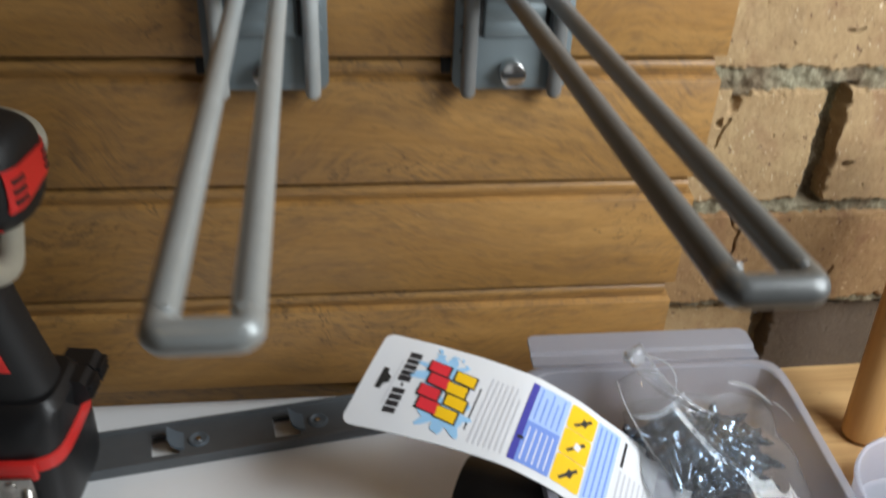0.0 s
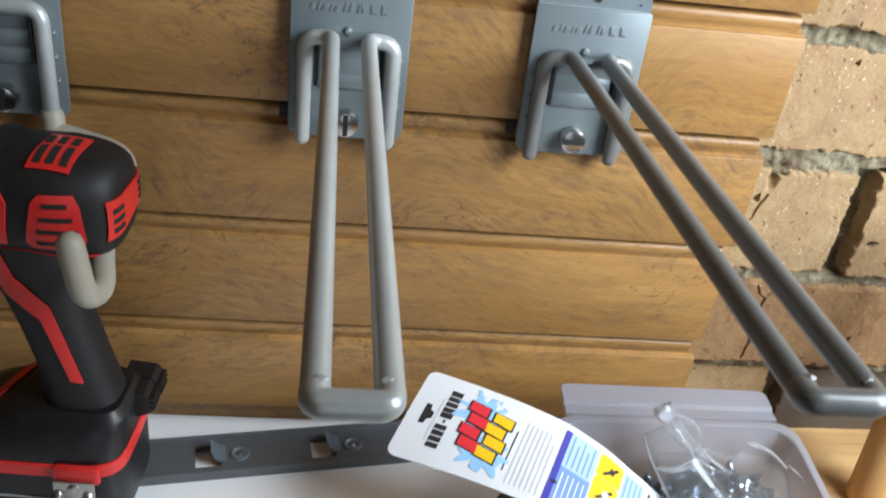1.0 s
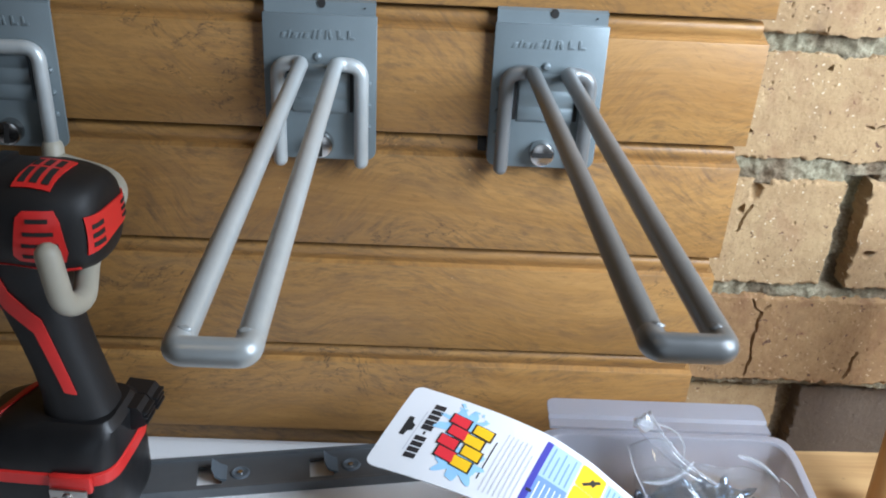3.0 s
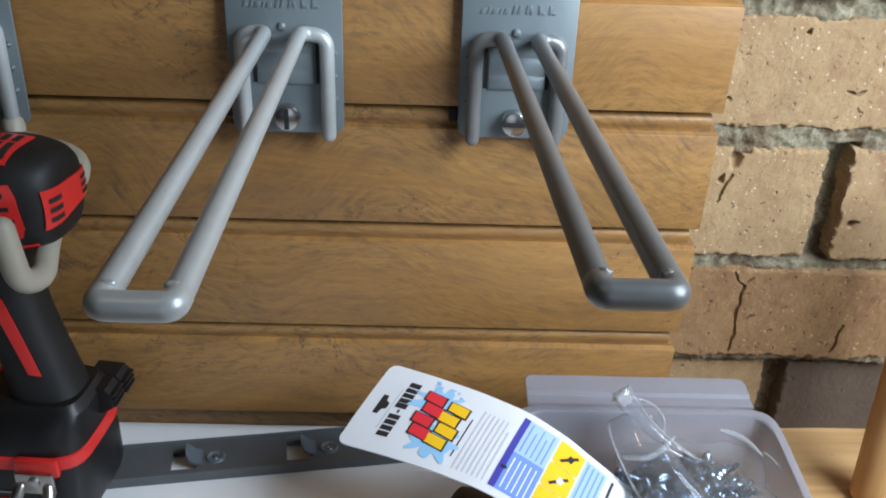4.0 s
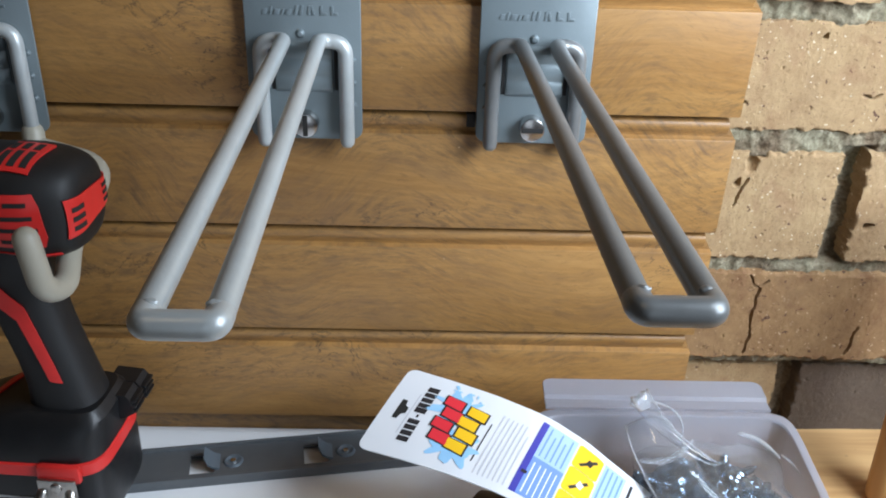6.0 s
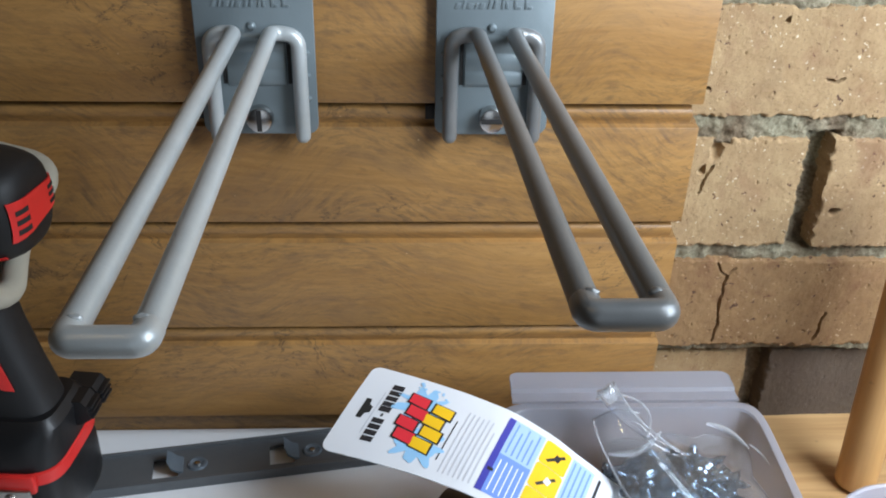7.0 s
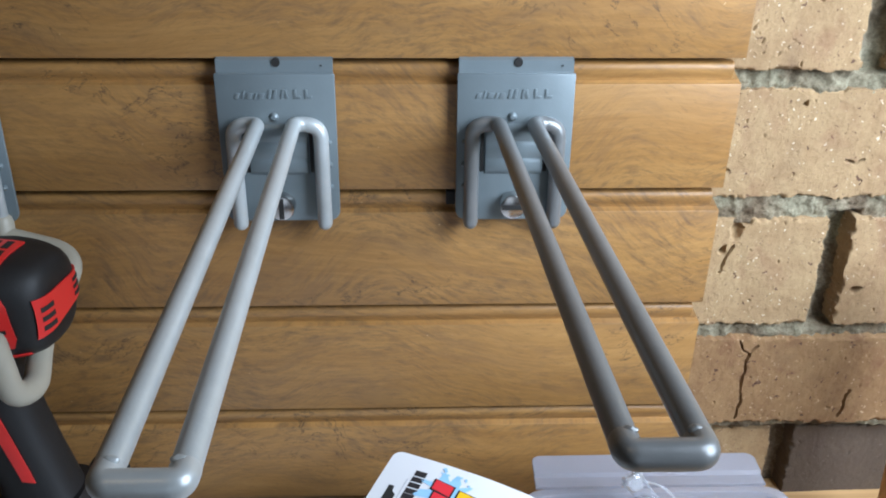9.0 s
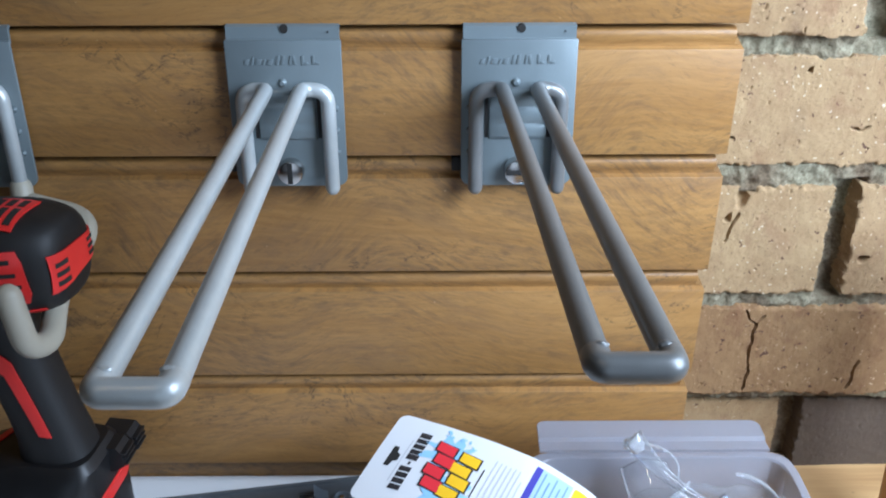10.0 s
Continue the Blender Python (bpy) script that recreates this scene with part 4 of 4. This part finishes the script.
# the board with its euro hole cut through
bm = card_patch(round_rect(0, CLEN, 0, CW, 0.006, 5), 0, 0.0006, 0.004)
board = part("board", bm, CARD, card)
hole = [(0.0085, 0.0300), (0.0118, 0.0300), (0.0125, 0.0345), (0.0150, 0.0362), (0.0150, 0.0412), (0.0125, 0.0430), (0.0118, 0.0475), (0.0085, 0.0475)]
part("hang_hole", card_patch(hole, 0.0007), DARK, card, "dark punched hang hole")


def ink(name, outline, material, lift=0.0008, label=""):
    return part(name, card_patch([(s + 0.09 * max(0.0, s - 0.030) + (0.0035 if s > 0.0275 else 0.0), w) for s, w in outline], lift), material, card, label, smooth=False)


def rect(s0, s1, w0, w1, lean=0.0):
    return [(s0, w0), (s1, w0), (s1 + 0, w1), (s0 + 0, w1)] if not lean else [(s0, w0), (s1, w0 + lean), (s1, w1 + lean), (s0, w1)]


# the maker's name as a row of bold black bars
for i in range(10):
    w = 0.0135 + 0.0052 * i
    if i == 4:
        ink("print_bar", rect(0.0222, 0.0236, w + 0.0008, w + 0.0036), INK)
    else:
        ink("print_bar", rect(0.0190, 0.0262, w, w + (0.0047 if i in (5, 9) else 0.0041)), INK)
ink("print_bar", rect(0.0166, 0.0172, 0.0185, 0.0560), GREYINK)
# splash behind the emblem
def blot(s, w, r, lobes, seed, wob=0.4):
    q = random.Random(seed)
    ph = [q.uniform(0, 6.28) for _ in range(4)]
    pts = []
    for k in range(72):
        a = 2 * math.pi * k / 72
        rr = r * (1 + wob * (0.55 * math.sin(lobes * a + ph[0]) + 0.3 * math.sin((lobes * 2 - 3) * a + ph[1]) + 0.25 * math.sin(3 * a + ph[2])))
        pts.append((s + rr * math.cos(a), w + rr * math.sin(a) * 1.2))
    return pts


ink("splash", blot(0.0385, 0.0530, 0.0120, 9, 3), SPLASH, 0.0008, "pale blue printed splash")
ink("splash", blot(0.0465, 0.0225, 0.0122, 8, 7), SPLASH, 0.0009, "pale blue printed splash")
q = random.Random(11)
for k in range(12):
    s, w, r = 0.030 + q.uniform(0, 0.022), 0.064 + q.uniform(0, 0.009), q.uniform(0.0006, 0.0013)
    ink("splash_drop", [(s + r * math.cos(a), w + r * math.sin(a)) for a in (k * math.pi / 4 for k in range(8))], SPLASH, 0.0010)
# the emblem: two rows of bold leaning blocks with dark edges
for row, (s0, s1, mat, w00) in enumerate(((0.0312, 0.0420, LOGORED, 0.0195), (0.0432, 0.0540, LOGOYEL, 0.0160))):
    for k in range(4):
        w0 = w00 + 0.0104 * k
        ds = (0.0014 if k % 2 else -0.0008) * (1 if row else -1)
        edge = [(s0 + ds - 0.0010, w0 + 0.0020), (s1 + ds + 0.0010, w0 - 0.0010), (s1 + ds + 0.0010, w0 + 0.0096), (s0 + ds - 0.0010, w0 + 0.0118)]
        ink("emblem_edge", edge, INK, 0.00105 + 0.00004 * k)
        face = [(s0 + ds, w0 + 0.0028), (s1 + ds, w0), (s1 + ds, w0 + 0.0088), (s0 + ds, w0 + 0.0110)]
        ink("emblem_block", face, mat, 0.00125 + 0.00004 * k, "red printed block" if row == 0 else "yellow printed block")
ink("print_bar", rect(0.0588, 0.0595, 0.0150, 0.0500), INK)
# columns of small print as pale bars
q = random.Random(5)
for k in range(7):
    s = 0.0625 + 0.0027 * k
    ink("print_bar", rect(s, s + 0.0008, 0.0070, 0.0640 - (0.012 if k == 6 else 0) - q.random() * 0.004), GREYINK)
# the blue instruction panel
ink("panel_band", rect(0.0825, 0.0860, 0.0060, 0.0715), NAVY, 0.0008, "navy heading band")
ink("instruction_panel", rect(0.0860, 0.1040, 0.0060, 0.0390), PANELBLUE, 0.0008, "blue instruction panel")
ink("instruction_panel", rect(0.0860, 0.1040, 0.0390, 0.0715), LIGHTBLUE, 0.0008, "light blue instruction panel")
white_line = simple("white_ink", (0.78, 0.80, 0.86), 0.4)
for k in range(5):
    s = 0.0880 + 0.0032 * k
    ink("print_bar", rect(s, s + 0.0006, 0.0085, 0.0345), white_line, 0.0010)
    ink("print_bar", rect(s, s + 0.0008, 0.0410, 0.0690 - 0.006 * (k % 2)), PANELBLUE, 0.0010)
ink("print_mark", rect(0.0840, 0.0870, 0.0225, 0.0250), INK, 0.0011)
# three yellow pictures
for k in range(3):
    w = 0.0065 + 0.0220 * k
    ink("picture", round_rect(0.1050, 0.1205, w - 0.0004, w + 0.0212, 0.002, 3), LOGOYEL, 0.0008, "small yellow printed picture")
    ink("picture_mark", [(0.1085, w + 0.004), (0.1100, w + 0.003), (0.1180, w + 0.015), (0.1168, w + 0.0165)], INK, 0.0010)
    ink("picture_mark", [(0.1120, w + 0.008), (0.1150, w + 0.007), (0.1160, w + 0.012), (0.1130, w + 0.0135)], CARD if k == 1 else INK, 0.00115)
ink("instruction_panel", rect(0.1215, 0.1345, 0.0060, 0.0715), LIGHTBLUE, 0.0008, "light blue instruction panel")
for k in range(4):
    s = 0.1230 + 0.0030 * k
    ink("print_bar", rect(s, s + 0.0009, 0.0085, 0.0690), PANELBLUE, 0.0010)
ink("print_bar", rect(0.1375, 0.1390, 0.0480, 0.0700), INK)
for k in range(6):
    s = 0.1380 + 0.0028 * k
    ink("print_bar", rect(s, s + 0.0010, 0.0080, 0.0450), GREYINK)
ink("code_box", rect(0.1580, 0.1700, 0.0450, 0.0680), GREYINK, 0.0008, "grey printed box")

# ---- black bottle under the card ----
bottle = thing("spray_bottle", "black plastic bottle lying on the workbench under the card", "bottle", pose(0.150, -0.105, BENCH_Z + 0.0045 + 0.0225) @ pose(0, 0, 0, 90, 0, 62))
part("bottle_body", loft([[(x, y, z) for x, y in squircle(0, 0, r, r, 2, 32)] for z, r in ((-0.005, 0.016), (-0.004, 0.0215), (0.0, 0.0225), (0.085, 0.0225), (0.095, 0.019), (0.100, 0.012))]), BLACK, bottle)
part("bottle_cap", loft([[(x, y, z) for x, y in squircle(0, 0, r, r, 2, 24)] for z, r in ((0.100, 0.0125), (0.101, 0.014), (0.122, 0.0135), (0.124, 0.012))]), BLACK, bottle)

# ---- wooden handle standing on the bench ----
dowel = tagged(part("wooden_handle", loft([[(x, y, z) for x, y in squircle(0, 0, r, r, 2, 32)] for z, r in ((0, 0.0105), (0.0012, 0.0122), (0.004, 0.0130), (0.05, 0.0130), (0.12, 0.0128), (0.205, 0.0125), (0.208, 0.011))]), DOWEL, at=pose(0.4275, -0.048, BENCH_Z + 0.0013) @ pose(0, 0, 0, -4, 1.0, 0)), "honey-coloured turned wooden handle standing on the workbench", "handle")

# ---- plastic tub ----
jar = thing("plastic_tub", "milky clear plastic tub with a rounded rim on the workbench", "tub", pose(0.4240, -0.1350, BENCH_Z))
part("tub_wall", loft([[(x, y, z) for x, y in squircle(0, 0, r, r, 2, 56)] for z, r in ((0.0, 0.045), (0.0015, 0.0475), (0.031, 0.0495), (0.033, 0.0510), (0.0355, 0.0508), (0.036, 0.0495), (0.035, 0.0482), (0.003, 0.0462), (0.0022, 0.043))]), WHITE_MILKY, jar)

# ---- brick wall, courses nearest the path ----
COURSES = [(1.388, 1.458, 0), (1.303, 1.376, 1), (1.2190, 1.2910, 0), (1.1400, 1.2085, 1), (1.0520, 1.1275, 0), (0.9745, 1.0430, 1), (0.8960, 0.9640, 0), (0.816, 0.884, 1)]
JOINT_X, LENGTH, GAP = 0.3840, 0.2270, 0.0165
COURSE_SHIFT = {6: -0.0040}
CRACKS = [
    ((0.3335, 1.0400), (0.3364, 1.0340), (0.3406, 1.0310), (0.3401, 1.0190), (0.3387, 1.0070), (0.3410, 0.9950), (0.3390, 0.9800)),
    ((0.3455, 1.0370), (0.3415, 1.0330)),
    ((0.4145, 1.0010), (0.4115, 0.9930), (0.4125, 0.9870), (0.4090, 0.9800)),
    ((0.3190, 1.1090), (0.3150, 1.1010), (0.3130, 1.0910)),
    ((0.3800, 1.1640), (0.3860, 1.1625), (0.3900, 1.1650)),
    ((0.3410, 1.2830), (0.3430, 1.2670), (0.3460, 1.2590)),
]
PITS = [(0.3195, 1.121, 0.0042, 0.0080), (0.3245, 1.126, 0.0050, 0.0035), (0.402, 1.078, 0.0034, 0.0028), (0.3125, 1.1060, 0.002, 0.003), (0.349, 1.199, 0.0018, 0.0016), (0.308, 1.158, 0.0014, 0.0014), (0.440, 1.110, 0.003, 0.002)]


def seg_dist(px, pz, a, b):
    ax, az, bx, bz = a[0], a[1], b[0], b[1]
    t = max(0.0, min(1.0, ((px - ax) * (bx - ax) + (pz - az) * (bz - az)) / ((bx - ax) ** 2 + (bz - az) ** 2)))
    return math.hypot(px - ax - t * (bx - ax), pz - az - t * (bz - az))


def brick(x0, x1, z0, z1, front, fine, seed):
    """A worn brick: rough face, broken arrises, cracks and pits, with sides that run back into the wall."""
    step = 0.0009 if fine else 0.012
    nx, nz = max(4, round((x1 - x0) / step)), max(3, round((z1 - z0) / step))
    verts, faces = [], []
    for j in range(nz + 1):
        for i in range(nx + 1):
            x, z = x0 + (x1 - x0) * i / nx, z0 + (z1 - z0) * j / nz
            n1 = noise.noise((x * 45 + seed, z * 45, 1.7))
            n2 = noise.noise((x * 190, z * 190, seed))
            n3 = noise.noise((x * 14, z * 14 + seed, 4))
            e = min(x - x0, x1 - x, z - z0, z1 - z)
            reach = 0.0017 + 0.0032 * n1 + 0.0026 * n2 + (0.0022 * noise.noise((x * 340, z * 340, seed + 1)) if fine else 0.0)
            y = front + 0.0013 * n3 + 0.0005 * n1 + 0.00022 * n2
            if e < reach:
                k = 1 - max(0.0, e) / max(reach, 1e-4)
                y += 0.0062 * k * k + 0.0018 * k * n2
            if fine:
                n4 = noise.noise((x * 420, z * 420, seed + 3))
                n5 = noise.noise((x * 900, z * 900, seed + 5))
                y += 0.00016 * n4 + 0.00014 * n5
                if n4 + 0.4 * n2 < -0.74:
                    y += 0.0013
                wob = 0.0011 * noise.noise((x * 260, z * 260, 9))
                for line in CRACKS:
                    if x0 - 0.01 < line[0][0] < x1 + 0.01 and z0 - 0.01 < line[0][1] < z1 + 0.01:
                        d = min(seg_dist(x + wob, z + wob, a, b) for a, b in zip(line, line[1:]))
                        if d < 0.0007 + 0.0003 * n2:
                            y += 0.0042 * (1 - d / 0.0012)
                for px, pz, rx, rz in PITS:
                    d = math.hypot((x - px + wob * 1.5) / rx, (z - pz + wob * 1.5) / rz)
                    if d < 1:
                        y += 0.0075 * (1 - d * d)
            wx = 0.0014 * noise.noise((z * 60, seed, 2)) + 0.0011 * noise.noise((z * 330, seed, 7)) if i in (0, nx) else 0
            wz = 0.0014 * noise.noise((x * 60, seed, 6)) + 0.0011 * noise.noise((x * 330, seed, 8)) if j in (0, nz) else 0
            verts.append((x + wx, y, z + wz))
    w = nx + 1
    for j in range(nz):
        for i in range(nx):
            faces.append((j * w + i, j * w + i + 1, (j + 1) * w + i + 1, (j + 1) * w + i))
    rim = [i for i in range(w)] + [j * w + nx for j in range(1, nz + 1)] + [nz * w + i for i in range(nx - 1, -1, -1)] + [j * w for j in range(nz - 1, 0, -1)]
    base = len(verts)
    for r in rim:
        x, y, z = verts[r]
        verts.append((x, 0.06, z))
    for k in range(len(rim)):
        k2 = (k + 1) % len(rim)
        faces.append((rim[k2], rim[k], base + k, base + k2))
    me = bpy.data.meshes.new("brick")
    me.from_pydata(verts, [], faces)
    me.polygons.foreach_set("use_smooth", [True] * len(me.polygons))
    me.set_sharp_from_angle(angle=radians(50))
    me.materials.append(DARK_BRICK if x0 > 0.37 and z1 < 0.98 else BROWN if 0.97 < z1 < 1.05 else BRICK)
    ob = new("brick", me)
    ob.parent = wall_north
    return ob


q = random.Random(21)
for c, (z0, z1, odd) in enumerate(COURSES):
    for k in range(-1, 4):
        xr = JOINT_X + LENGTH * k + (LENGTH / 2 if odd else 0) + COURSE_SHIFT.get(c, 0.0)
        xa, xb = xr - LENGTH + GAP / 2, xr - GAP / 2
        if xb < 0.28 or xa > 0.66:
            continue
        xb = min(xb, 0.696)
        fine = xa < 0.50 and 0.85 < z0 < 1.32
        brick(xa + q.uniform(-0.001, 0.001), xb + q.uniform(-0.001, 0.001), z0, z1, 0.0165 + q.uniform(-0.0015, 0.0022) + (0.010 if c == 6 else 0.0), fine, c * 7.3 + k * 3.1)

# rough mortar bed behind the brick faces, raked deep at the upright joints
verts, faces = [], []
MX0, MX1, MZ0, MZ1, ST = 0.285, 0.52, 0.88, 1.33, 0.0014
nx, nz = round((MX1 - MX0) / ST), round((MZ1 - MZ0) / ST)
for j in range(nz + 1):
    for i in range(nx + 1):
        x, z = MX0 + ST * i, MZ0 + ST * j
        y = 0.0208 + 0.0030 * noise.noise((x * 50, z * 50, 12)) + 0.0024 * noise.noise((x * 190, z * 190, 5)) + 0.0013 * noise.noise((x * 430, z * 430, 3))
        for c, (z0, z1, odd) in enumerate(COURSES):
            if z0 - 0.003 < z < z1 + 0.004:
                gaps = [x - (JOINT_X + LENGTH * k + (LENGTH / 2 if odd else 0) + COURSE_SHIFT.get(c, 0.0)) for k in (-1, 0, 1)]
                d = min(abs(g - 0.003) for g in gaps)
                if d < 0.012:
                    y += 0.013 * (1 - (d / 0.012) ** 2)
                elif z0 + 0.005 < z < z1 - 0.005:
                    y += 0.012  # behind the brick itself
        if z < 0.9695:
            y += 0.011  # the lowest course stands back
        verts.append((x, min(y, 0.0445), z))
w = nx + 1
for j in range(nz):
    for i in range(nx):
        faces.append((j * w + i, j * w + i + 1, (j + 1) * w + i + 1, (j + 1) * w + i))
me = bpy.data.meshes.new("mortar")
me.from_pydata(verts, [], faces)
me.polygons.foreach_set("use_smooth", [True] * len(me.polygons))
me.materials.append(MORTAR)
mort = new("mortar", me)
mort.parent = wall_north
mort["label"] = "crumbling grey-brown mortar joints"
